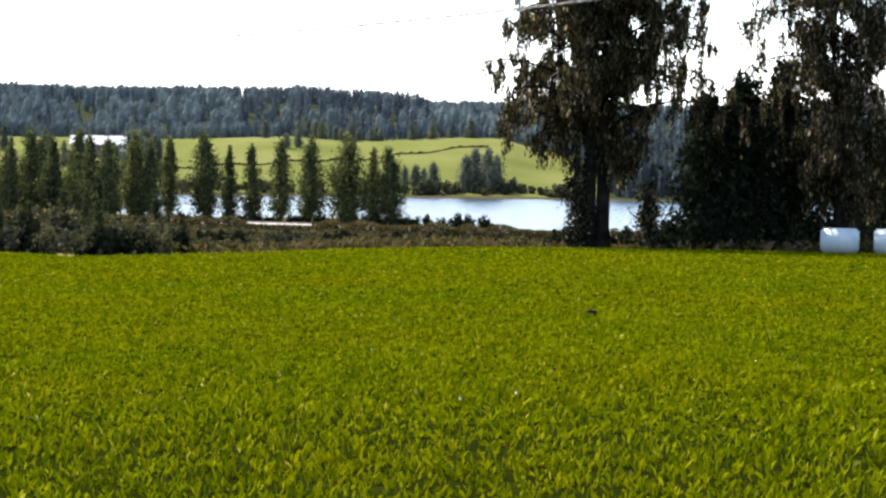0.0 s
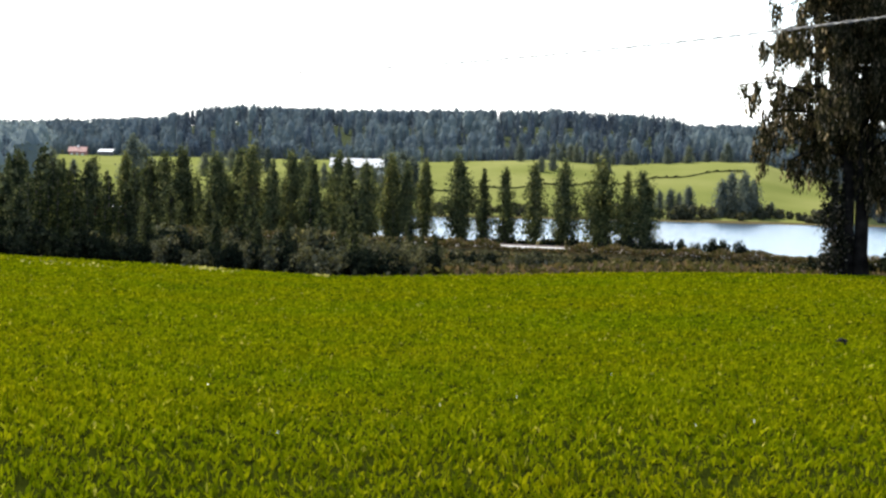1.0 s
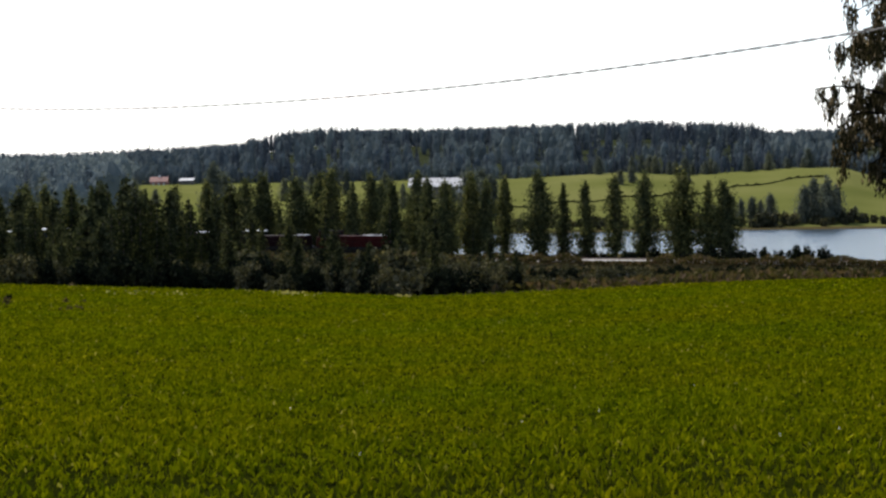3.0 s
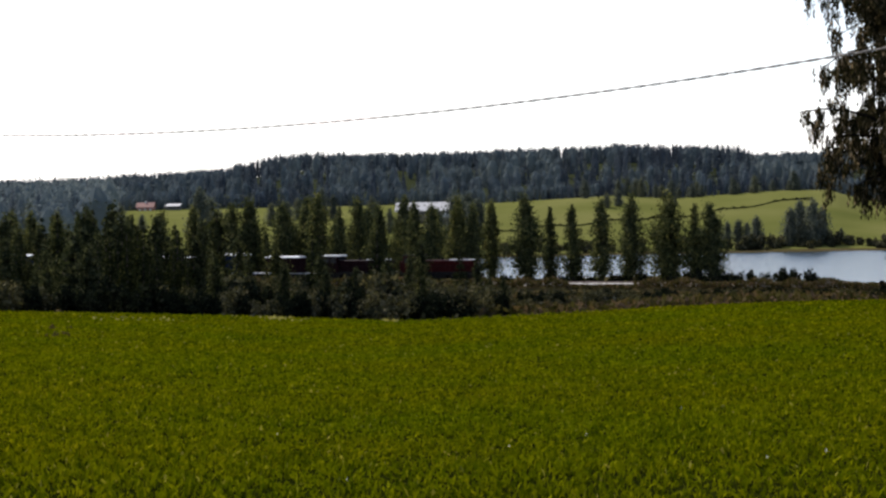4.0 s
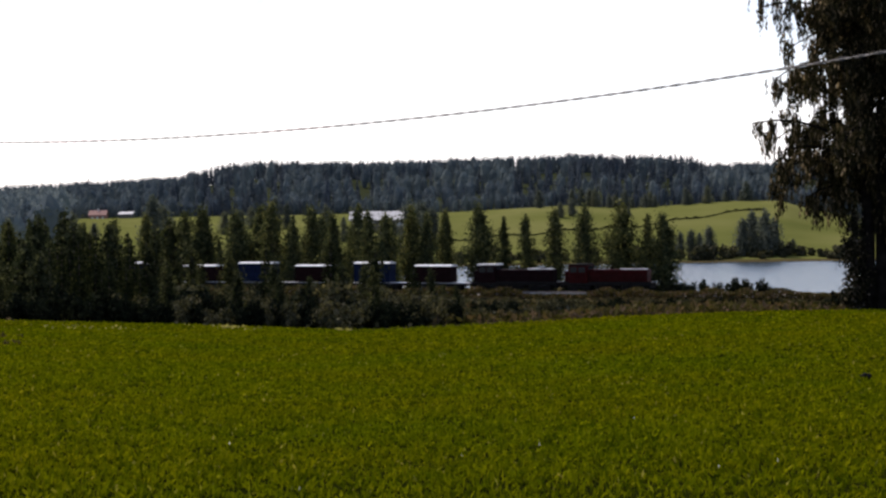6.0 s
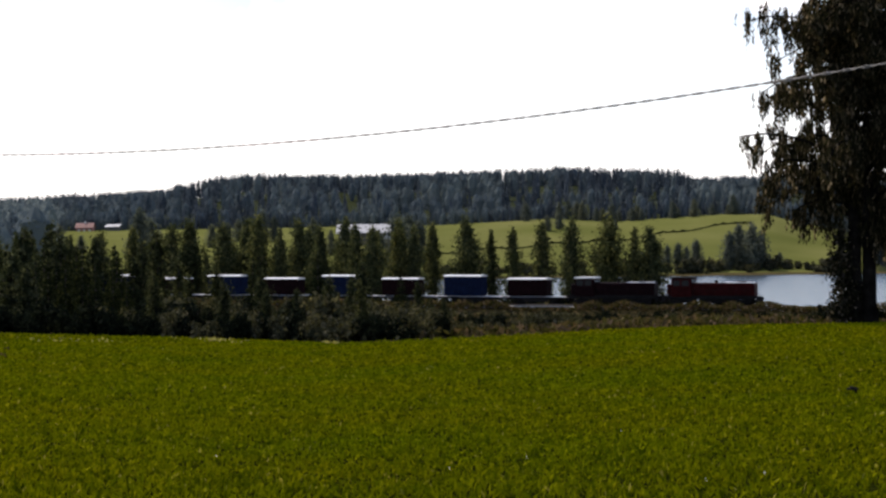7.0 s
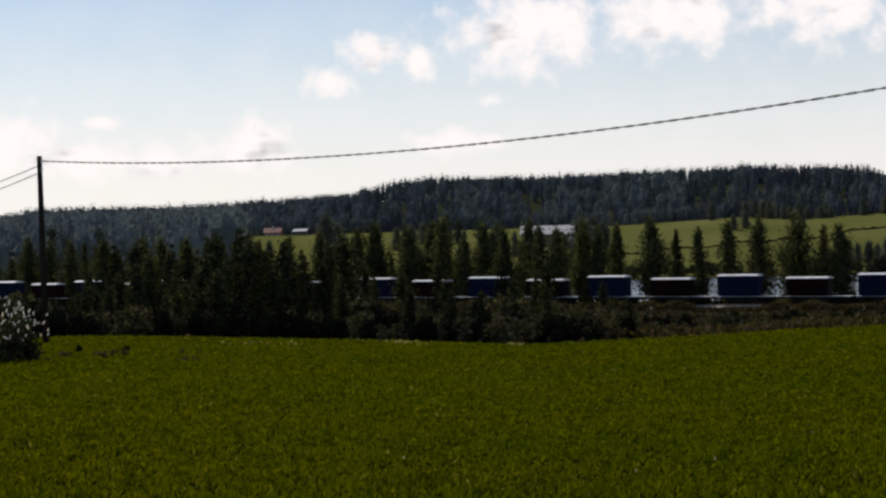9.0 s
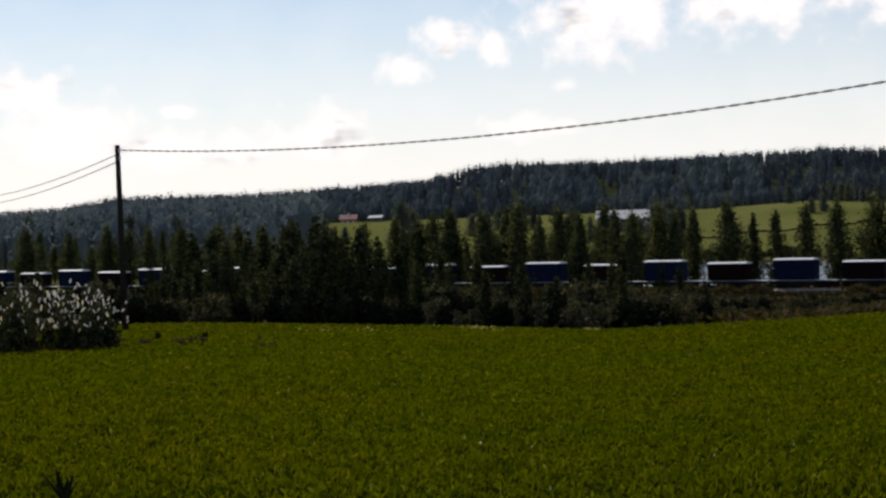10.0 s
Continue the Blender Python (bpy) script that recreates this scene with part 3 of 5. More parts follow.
def build_wagon(label, paint, box_h, box_l, rails=True):
    e = empty("freight_wagon")
    half = 4.75
    bm = bmesh.new()
    for y in (-1.05, 1.05):
        box(bm, -half, half, y - 0.1, y + 0.1, 0.82, 1.12)
    for x in np.linspace(-half + 0.1, half - 0.1, 7):
        box(bm, x - 0.08, x + 0.08, -1.2, 1.2, 0.86, 1.1)
    part("underframe", bm, M_STEEL, e)
    bm = bmesh.new()
    box(bm, -half, half, -1.35, 1.35, 1.12, 1.2, 0.02)
    part("deck", bm, M_DECK, e, "pale metal wagon deck")
    for y in (-1.385, 1.385):
        bm = bmesh.new()
        box(bm, -half, half, y - 0.03, y + 0.03, 0.86, 1.16, 0.01)
        part("side_sill", bm, M_STEEL, e)
        bm = bmesh.new()
        box(bm, -2.0, 2.0, y * 0.9 - 0.2, y * 0.9 + 0.2, 0.42, 0.86, 0.04)
        part("brake_gear", bm, M_STEEL, e)
    h0 = 1.25
    body_x0 = -half + 0.35
    bm = bmesh.new()
    box(bm, body_x0, body_x0 + box_l, -1.25, 1.25, h0, h0 + box_h, 0.05)
    body = part("box_body", bm, paint, e)
    bm = bmesh.new()
    # slightly arched roof with overhang
    prev = None
    for x in (body_x0 - 0.06, body_x0 + box_l + 0.06):
        ring = [bm.verts.new((x, y, h0 + box_h + z)) for y, z in ((-1.32, -0.07), (-1.32, 0.03), (-0.85, 0.15), (0, 0.21), (0.85, 0.15), (1.32, 0.03), (1.32, -0.07))]
        if prev:
            for k in range(6):
                bm.faces.new((prev[k], prev[k + 1], ring[k + 1], ring[k]))
            bm.faces.new((prev[6], prev[0], ring[0], ring[6]))
            bm.faces.new(ring)
            bm.faces.new(prev[::-1])
        prev = ring
    bmesh.ops.recalc_face_normals(bm, faces=bm.faces)
    part("box_roof", bm, M_ROOF, body, "curved roof coloured pale for its sun glint")
    for y in (-1.27, 1.27):
        for x in np.linspace(body_x0 + 0.12, body_x0 + box_l - 0.12, 9):
            bm = bmesh.new()
            box(bm, x - 0.05, x + 0.05, y - 0.03, y + 0.03, h0 + 0.1, h0 + box_h - 0.12)
            part("rib", bm, paint, body)
    for x in (body_x0 + box_l, body_x0):
        for y in (-0.6, 0.6):
            bm = bmesh.new()
            box(bm, x - 0.025, x + 0.025, y - 0.5, y + 0.5, h0 + 0.15, h0 + box_h - 0.2, 0.01)
            part("end_door", bm, paint, body)
    if rails:
        bm = bmesh.new()
        for y in (-1.25, 1.25):
            tube(bm, [(half - 0.1, y, 1.2), (half - 0.1, y, 2.35)], [0.03, 0.03], 5)
        tube(bm, [(half - 0.1, -1.25, 2.3), (half - 0.1, 1.25, 2.3)], [0.03, 0.03], 5)
        part("end_rail", bm, M_STEEL, e)
    for x in (-half, half):
        for y in (-0.88, 0.88):
            bm = bmesh.new()
            sg = 1 if x > 0 else -1
            cyl(bm, (x + sg * 0.25, y, 1.0), 0.08, 0.5, "X", 8)
            cyl(bm, (x + sg * 0.5, y, 1.0), 0.2, 0.06, "X", 14)
            part("buffer", bm, M_STEEL, e)
    for x in (-2.7, 2.7):
        WHEELS.append(wheelset(e, x))
        for y in (-1.0, 1.0):
            bm = bmesh.new()
            box(bm, x - 0.7, x + 0.7, y - 0.05, y + 0.05, 0.62, 0.78)
            box(bm, x - 0.16, x + 0.16, y - 0.12, y + 0.12, 0.3, 0.72)
            part("spring_gear", bm, M_STEEL, e)
    return tagged(e, label, "freight wagon", "train")


FRONT_S0, SPEED = -181.4, 17.7
TRAIN = []
first = build_locomotive("red diesel locomotive with a dark cab roof", M_RED, M_STEEL, "dark cab roof")
second = build_locomotive("dark red weathered diesel locomotive behind the first", M_DARKRED, M_ROOF, "metal cab roof coloured bright for its sun glint")
TRAIN += [(first, -7.35), (second, -22.05)]
blue = build_wagon("flat wagon carrying a tall blue box with pale roof", M_BLUE, 2.98, 6.15)
dark = build_wagon("flat wagon carrying a dark red box with pale roof", M_DARKRED, 2.54, 6.15)
PITCH = 10.55
back = -22.05 - 6.75 - PITCH / 2
for k in range(24):
    src = dark if k % 2 == 0 else blue
    if k < 2:
        TRAIN.append((src, back - k * PITCH))
    else:
        TRAIN.append((copy_thing(src, Matrix()), back - k * PITCH))
# ---- plants ----
def merge_leaf(name, pts, size, mat, parent, droop=0.0, aspect=1.6, label="", out=None):
    return polys(name, leaf_quads(np.asarray(pts), size, droop, aspect, out), 4, mat, parent, label)


def build_spruce(h, width, n, mat=None, name="spruce_tree"):
    """Layered cone of drooping sprays."""
    e = empty(name)
    bm = bmesh.new()
    tube(bm, [(0, 0, -0.4), (0.03, 0, h * 0.5), (0, 0.02, h * 0.98)], [h * 0.016 + 0.04, h * 0.009 + 0.02, 0.02], 6)
    part("trunk", bm, M_BARK, e)
    pts, sz = [], []
    tiers = int(h * 2.2)
    for k in range(tiers):
        f = (k + rng.uniform(-0.3, 0.3)) / tiers
        f = min(max(f, 0.0), 1.0)
        z = h * (0.05 + 0.95 * f)
        rad = width * 0.5 * (1 - f) ** 0.85 * rng.uniform(0.75, 1.15) + 0.06
        m = max(4, int(n / tiers * (1.6 - 1.3 * f)))
        arms = rng.integers(5, 9)
        ang = rng.integers(0, arms, m) * math.tau / arms + rng.normal(0, 0.18, m) + k
        t = rng.uniform(0.05, 1.0, m) ** 0.7
        p = np.stack([np.cos(ang) * rad * t, np.sin(ang) * rad * t, z - t * rad * 0.28 + rng.normal(0, 0.10, m)], -1)
        pts.append(p)
        sz.append(0.11 + 0.24 * (1 - f) * np.ones(m) * (h / 10) ** 0.3)
    merge_leaf("crown", np.concatenate(pts), np.concatenate(sz), mat or M_SPRUCE, e, 0.35, 2.0)
    return e


def build_broadleaf(h, width, n, mat, name="deciduous_tree", low=0.12, shape=0.6, leaf=0.3):
    """Upright tree: tapered trunk, limbs, clumps of leaves with gaps."""
    e = empty(name)
    bm = bmesh.new()
    lean = rng.normal(0, 0.02, 2) * h
    top = np.array([lean[0], lean[1], h * 0.97])
    tube(bm, [(0, 0, -0.4), tuple(top * 0.45 + np.array([0.1, 0, 0])), tuple(top)], [h * 0.013 + 0.05, h * 0.008 + 0.03, 0.02], 7)
    clumps, limbs = [], bmesh.new()
    m = int(70 + h * 5)
    for k in range(m):
        f = low + (1 - low) * (k + rng.random()) / m
        g = min(1, max(0.0, (f - low) / (1 - low)))
        prof = min(1.0, 0.35 + g / 0.3) ** 0.8 * (1 - g ** (1.2 + 2 * shape)) ** 0.75
        rad = width * 0.5 * (prof * 0.94 + 0.06) * rng.uniform(0.78, 1.12)
        ang, t = rng.uniform(0, math.tau), rng.uniform(0.0, 1.0) ** 0.5
        c = np.array([math.cos(ang) * rad * t, math.sin(ang) * rad * t, h * f]) + np.array([*(lean * f), 0])
        clumps.append((c, max(0.2, 0.40 * width / 3.2 * rng.uniform(0.6, 1.3) * (1.15 - 0.6 * f))))
        if k % 4 == 0:
            b0 = top * max(0.05, f - 0.14)
            tube(limbs, [tuple(b0), tuple((b0 + c) / 2 + np.array([0, 0, 0.12])), tuple(c)], [h * 0.004 + 0.02, 0.025, 0.01], 4)
    part("trunk", bm, M_BARK, e)
    tagged(part("branch", limbs, M_BARK, e), kind="stuff")
    w = np.array([c[1] ** 2 for c in clumps])
    cnt = np.maximum(4, (n * w / w.sum())).astype(int)
    off = [rng.normal(size=(k, 3)) * np.array([r, r, r * 1.5]) * rng.uniform(0.5, 0.95) for (c, r), k in zip(clumps, cnt)]
    pts = np.concatenate([c + o for (c, r), o in zip(clumps, off)])
    out = unit(pts * np.array([1, 1, 0])) * 0.8 + unit(np.concatenate(off)) * 0.8 + np.array([0, 0, 0.35])
    pts[:, 2] = np.maximum(pts[:, 2], 0.1)
    # broad sprays added deep inside the crown to block light, thin leaves outside
    inner = np.array([c for c, r in clumps]) * np.array([0.45, 0.45, 1.0])
    inner = inner[inner[:, 2] < h * 0.88] + rng.normal(size=(int((inner[:, 2] < h * 0.88).sum()), 3)) * 0.1
    pts = np.concatenate([inner, inner + rng.normal(size=inner.shape) * 0.15 * np.array([1, 1, 3]), pts])
    size = np.full(len(pts), leaf)
    size[:2 * len(inner)] = max(leaf, width * 0.16)
    out = np.concatenate([unit(inner * np.array([1, 1, 0])), unit(inner * np.array([1, 1, 0])), out])
    merge_leaf("crown", pts, size, mat, e, 0.25, 1.6, "", out)
    return e


def build_bush(h, width, n, mat, leaf=0.16, name="bush"):
    """Many upright stems of uneven height, leaves gathered along each."""
    e = empty(name)
    bm = bmesh.new()
    pts, facing = [], []
    stems = 10
    for k in range(stems):
        ang, out = rng.uniform(0, math.tau), rng.uniform(0.0, 1.0) ** 0.6
        tip = np.array([math.cos(ang) * width * 0.40 * out, math.sin(ang) * width * 0.40 * out, h * rng.uniform(0.3, 1.0) * (1.05 - 0.3 * out)])
        root = tip * np.array([0.45, 0.45, 0])
        tube(bm, [tuple(root + np.array([0, 0, -0.15])), tuple(root * 0.4 + tip * np.array([0.6, 0.6, 0.5])), tuple(tip)], [0.035, 0.025, 0.008], 5)
        m = n // stems
        t = rng.uniform(0.05, 1.02, m) ** 0.8
        r = 0.135 * width * (0.35 + 0.9 * np.sin(math.pi * np.clip(t * 0.85 + 0.1, 0, 1)))
        base = root[None] * (1 - t[:, None]) + tip[None] * t[:, None]
        off = unit(rng.normal(size=(m, 3))) * rng.uniform(0.55, 1.25, m)[:, None] * r[:, None] * np.array([1, 1, 0.8])
        pts.append(base + off)
        facing.append(unit(off) + np.array([0, 0, 0.3]) + unit(tip * np.array([1, 1, 0])) * 0.4)
    tagged(part("woody_base", bm, M_BARK, e), kind="stuff")
    pts = np.concatenate(pts)
    pts[:, 2] = np.abs(pts[:, 2])
    # broad shaded sprays added in the bush's heart to keep light out
    heart = rng.normal(size=(80, 3)) * np.array([0.15 * width, 0.15 * width, 0.12 * h]) + np.array([0, 0, 0.28 * h])
    heart[:, 2] = np.abs(heart[:, 2])
    size = np.full(len(pts) + 80, leaf)
    size[:80] = 0.075 * width
    facing = np.concatenate([unit(heart)] + facing)
    merge_leaf("foliage", np.concatenate([heart, pts]), size, mat, e, -0.25, 2.0, "", facing)
    return e


def build_weeping_birch(h, spread, stems, strands, mat, bark, seed, leaf=0.085, low=0.3, lower=(), thin=None, limbs_per=50):
    """Old birch: forked stems, arching limbs, curtains of long hanging twigs thick with leaves."""
    g = np.random.default_rng(seed)
    e = empty("birch_tree")
    bm, limbs, tips = bmesh.new(), [], []
    for j, (sx, sy, lx, ly, sh, rad) in enumerate(stems):
        pts = [np.array([sx + lx * u ** 1.2, sy + ly * u ** 1.4, -0.4 + (h * sh + 0.4) * u]) + np.array([0.14 * math.sin(u * 7 + sx * 9), 0.1 * math.cos(u * 6), 0]) for u in np.linspace(0, 1, 13)]
        tube(bm, [tuple(p) for p in pts], [rad * (1.45 if k == 0 else 1) * (1 - 0.88 * k / 12) + 0.02 for k in range(13)], 10)
        for k in range(limbs_per):
            u, ang = g.uniform(low, 0.98), g.uniform(0, math.tau)
            reach = spread * 0.5 * (0.35 + 0.65 * math.sin(math.pi * min(1.0, u * 0.95 + 0.05)) ** 0.7) * g.uniform(0.4, 1.0)
            if j == 0 and k < len(lower):
                u, ang, reach = lower[k]
            elif math.cos(ang) < -0.5 and reach > spread * 0.44:
                reach = spread * 0.44
            elif thin and thin[0] < u * sh < thin[1] and math.cos(ang) > thin[2] and g.random() < 0.55:
                continue
            i = min(11, int(u * 12))
            b = pts[i] + (pts[i + 1] - pts[i]) * (u * 12 - i)
            d = np.array([math.cos(ang), math.sin(ang) * 0.9, 0])
            mid = b + d * reach * 0.5 + np.array([0, 0, reach * 0.38])
            end = b + d * reach + np.array([0, 0, reach * g.uniform(-0.05, 0.3)])
            limbs.append(bmesh.new())
            tube(limbs[-1], [tuple(b * (1 - q) ** 2 + 2 * mid * q * (1 - q) + end * q * q) for q in np.linspace(0, 1, 6)], [(rad * 0.26 * (1.1 - u) + 0.02) * (1 - 0.8 * q) + 0.014 for q in np.linspace(0, 1, 6)], 5)
            for q in np.linspace(0.15, 1.0, 7):
                if g.random() < 0.85 or q > 0.95:
                    tips.append(((b * (1 - q) ** 2 + 2 * mid * q * (1 - q) + end * q * q), u))
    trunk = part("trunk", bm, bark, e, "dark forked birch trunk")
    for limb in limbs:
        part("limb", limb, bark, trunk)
    leaves, twigs = [], []
    for c, u in tips:
        # one curtain: neighbouring twigs of like length
        c = c + g.normal(size=3) * 0.22
        drop, sway = g.uniform(0.5, 2.0) * (0.75 + 0.3 * (1 - u)), g.normal(0, 0.14, 2)
        for k in range(strands):
            o = c + g.normal(size=3) * np.array([0.17, 0.17, 0.14])
            L = drop * g.uniform(0.45, 1.1)
            m = int(L * 8) + 3
            t = np.linspace(0, 1, m)
            p = np.stack([o[0] + sway[0] * t, o[1] + sway[1] * t, o[2] - L * t ** 1.15], -1) + g.normal(size=(m, 3)) * 0.04
            leaves.append(p)
            twigs.append(np.stack([o, o + np.array([0.012, 0.006, 0]), p[-1]]))
    pts = np.concatenate(leaves)
    pts = pts[pts[:, 2] > 1.0]
    merge_leaf("hanging_leaves", pts, leaf, mat, e, 1.3, 3.0)
    tagged(polys("twig", np.concatenate(twigs), 3, bark, e), kind="stuff")
    return e


def put(ob, a, r, spin=0.0, scale=1.0, sink=0.0):
    x, y = polar(a, r)
    ob.matrix_basis = Matrix.Translation((x, y, float(ground_z(x, y)) - sink)) @ Matrix.Rotation(spin, 4, "Z") @ Matrix.Diagonal((scale, scale, scale, 1))
    return ob


class Kind:
    """A few models of a plant; each call sets out one more plant."""
    def __init__(self, models):
        self.models, self.used = models, [False] * len(models)

    def plant(self, a, r, height, label, category, group, which=None):
        i = int(rng.integers(len(self.models))) if which is None else which
        src, h = self.models[i]
        s = height / h
        x, y = polar(a, r)
        m = Matrix.Translation((x, y, float(ground_z(x, y)))) @ Matrix.Rotation(rng.uniform(0, math.tau), 4, "Z")
        if self.used[i]:
            own = src.matrix_basis.copy()
            src.matrix_basis = Matrix()
            ob = copy_thing(src, m)
            src.matrix_basis = own
        else:
            ob, self.used[i] = src, True
            ob.matrix_basis = m
        ob.matrix_basis = m @ Matrix.Diagonal((s * rng.uniform(0.8, 1.2), s * rng.uniform(0.8, 1.15), s, 1))
        return tagged(ob, label, category, group)


ASPEN = Kind([(build_broadleaf(12, w, n, M_TREE_LEAF, "aspen_tree", 0.13, sh, 0.25), 12) for w, sh, n in ((4.3, 0.45, 3300), (3.3, 0.40, 2700), (4.9, 0.6, 3700), (6.6, 0.7, 4400))])
YOUNG = Kind([(build_broadleaf(7, w, 1400, M_YOUNG_LEAF, "birch_sapling", 0.03, sh, 0.19), 7) for w, sh in ((3.2, 0.42), (3.8, 0.45), (2.8, 0.4))])
SPRUCE = Kind([(build_spruce(8, w, 1600), 8) for w in (3.6, 4.3, 3.1)])
BUSH = Kind([(build_bush(2.4, w, 800, M_BUSH, 0.165), 2.4) for w in (4.2, 5.0, 3.4)])
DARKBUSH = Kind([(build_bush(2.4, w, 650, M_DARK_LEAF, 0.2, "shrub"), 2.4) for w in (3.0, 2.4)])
WEED = Kind([(build_bush(1.1, w, 500, M_WEED, 0.10, "weed_clump"), 1.1) for w in (1.8, 2.4)])


def top_height(a, r, el):
    """Height of a plant at azimuth a and range r whose top stands at elevation el."""
    x, y = polar(a, r)
    return EYE + r * math.tan(radians(el)) - float(ground_z(x, y))


# trees on the strip between railway and lake: azimuth, elevation of the top, model
ASPENS = [(-9.15, 0.62, 0), (-8.0, 0.72, 3), (-7.2, 0.35, 1), (-6.45, 0.42, 0), (-5.45, 0.60, 0), (-4.5, 0.72, 2), (-3.25, 0.68, 3), (-2.4, 0.35, 1), (-1.75, 0.38, 2),
          (-10.3, 0.75, 2), (-11.2, 0.55, 0), (-12.1, 0.85, 0), (-12.9, 0.6, 2), (-13.6, 0.8, 2), (-14.3, 0.5, 1), (-15.0, 0.95, 0), (-15.5, 0.9, 2), (-16.2, 0.65, 3), (-17.3, 0.8, 3), (-18.0, 0.7, 2),
          (-19.2, 0.65, 0), (-20.3, 0.5, 2), (-21.2, 0.4, 1), (-22.5, 0.6, 2), (-23.6, 0.5, 3), (-25, 0.6, 2), (-26.3, 0.55, 3), (-27.4, 0.6, 2), (-28.8, 0.7, 3), (-30, 0.6, 2), (-31.4, 0.7, 3), (-32.6, 0.6, 2), (-34, 0.7, 3)]
for a, el, k in ASPENS:
    th = math.cos(radians(a - TRACK_AZ))
    r = (TRACK_P + rng.uniform(13, 24)) / th
    ASPEN.plant(a, r, top_height(a, r, el), "slender green aspen on the lakeshore strip", "tree", "trees along the railway", k)
a = -36.0
while a < -9.6:
    aa = a + rng.uniform(-0.2, 0.2)
    r = (TRACK_P + rng.uniform(16, 45)) / math.cos(radians(aa - TRACK_AZ))
    gap = 0.55 if -21.2 < aa < -16.2 else 0.0
    ASPEN.plant(aa, r, top_height(aa, r, rng.uniform(-0.1, 0.65) - gap), "green tree in the wood behind the railway", "tree", "trees along the railway")
    a += 0.42
# dense young wood before the railway: azimuth, elevation of the top
a = -27.4
while a < -19.0:
    for layer in range(2):
        aa = a + rng.uniform(-0.3, 0.3)
        r = (104 if layer == 0 else 135) + rng.uniform(-7, 12)
        el = float(np.interp(aa, [-27.5, -26.5, -25, -21, -19], [-0.2, 0.3, 0.65, 0.65, 0.1])) + rng.uniform(-0.6, 0.1) - (0.8 if layer == 0 else 0)
        (SPRUCE if rng.random() < 0.6 else YOUNG).plant(aa, r, top_height(aa, r, el), "dark young tree at the edge of the field", "tree", "young wood by the field")
    a += 0.30
# single taller trees in front of the railway
for a, el, r in [(-18.4, 0.55, 150), (-18.9, 0.2, 140), (-17.6, -0.5, 118), (-15.2, -0.3, 150), (-14.9, -1.0, 120), (-13.0, -0.2, 140), (-11.55, -0.6, 118), (-11.9, -1.1, 108), (-10.2, -1.0, 112), (-9.6, -1.35, 104), (-16.4, -0.8, 130)]:
    (SPRUCE if rng.random() < 0.5 else YOUNG).plant(a, r, top_height(a, r, el), "lone young tree among the bushes", "tree", "young wood by the field")
for a, el, r in [(-13.7, -1.5, 96), (-12.6, -1.1, 95), (-11.5, -1.3, 93), (-16.1, -1.3, 95), (-17.3, -1.0, 96), (-18.4, -0.9, 94), (-14.7, -1.5, 97)]:
    YOUNG.plant(a, r, top_height(a, r, el), "thin birch sapling at the edge of the field", "tree", "young wood by the field")
# bushes along the field's edge
a = -36.0
while a < -8.0:
    for layer in range(3):
        aa, r = a + rng.uniform(-0.5, 0.5), (94, 106, 125)[layer] + rng.uniform(-4, 5)
        el = float(np.interp(aa, [-36, -28.2, -27.2, -19, -15, -11, -8], [-0.95, -0.95, -1.4, -1.5, -1.75, -2.1, -2.5])) + rng.uniform(-0.6, 0.2)
        kind = rng.random()
        if kind < (0.45 if -27.4 < aa < -18 else 0.1):
            (YOUNG if rng.random() < 0.6 else SPRUCE).plant(aa, r, max(1.2, top_height(aa, r, el + 0.35)), "small young tree at the edge of the field", "tree", "young wood by the field")
        else:
            (BUSH if kind < (0.55 if aa < -18 else 0.66) else DARKBUSH).plant(aa, r, max(0.8, top_height(aa, r, el)), "grey-green willow bush at the edge of the field", "bush", "bushes along the field")
    a += 0.75

for a in np.arange(-33.0, -8.0, 0.33):
    aa, r = a + rng.uniform(-0.15, 0.15), EDGE_R + rng.uniform(1.5, 4.5)
    (DARKBUSH if rng.random() < (0.92 if aa < -18 else 0.6) else BUSH).plant(aa, r, rng.uniform(0.9, 1.9), "low dense willow bush bordering the crop", "bush", "bushes along the field")

for a, el in ((-13.9, -1.75), (-13.3, -1.45), (-12.75, -1.35), (-12.3, -1.6), (-11.6, -1.75), (-11.0, -1.7), (-10.4, -1.95), (-9.9, -2.0), (-9.2, -2.05), (-8.5, -2.15), (-15.3, -1.7), (-16.2, -1.6), (-17.2, -1.5), (-17.9, -1.45)):
    r = 97 + rng.uniform(-3, 5)
    BUSH.plant(a, r, top_height(a, r, el), "tall rounded grey-green willow bush before the railway", "bush", "bushes along the field")


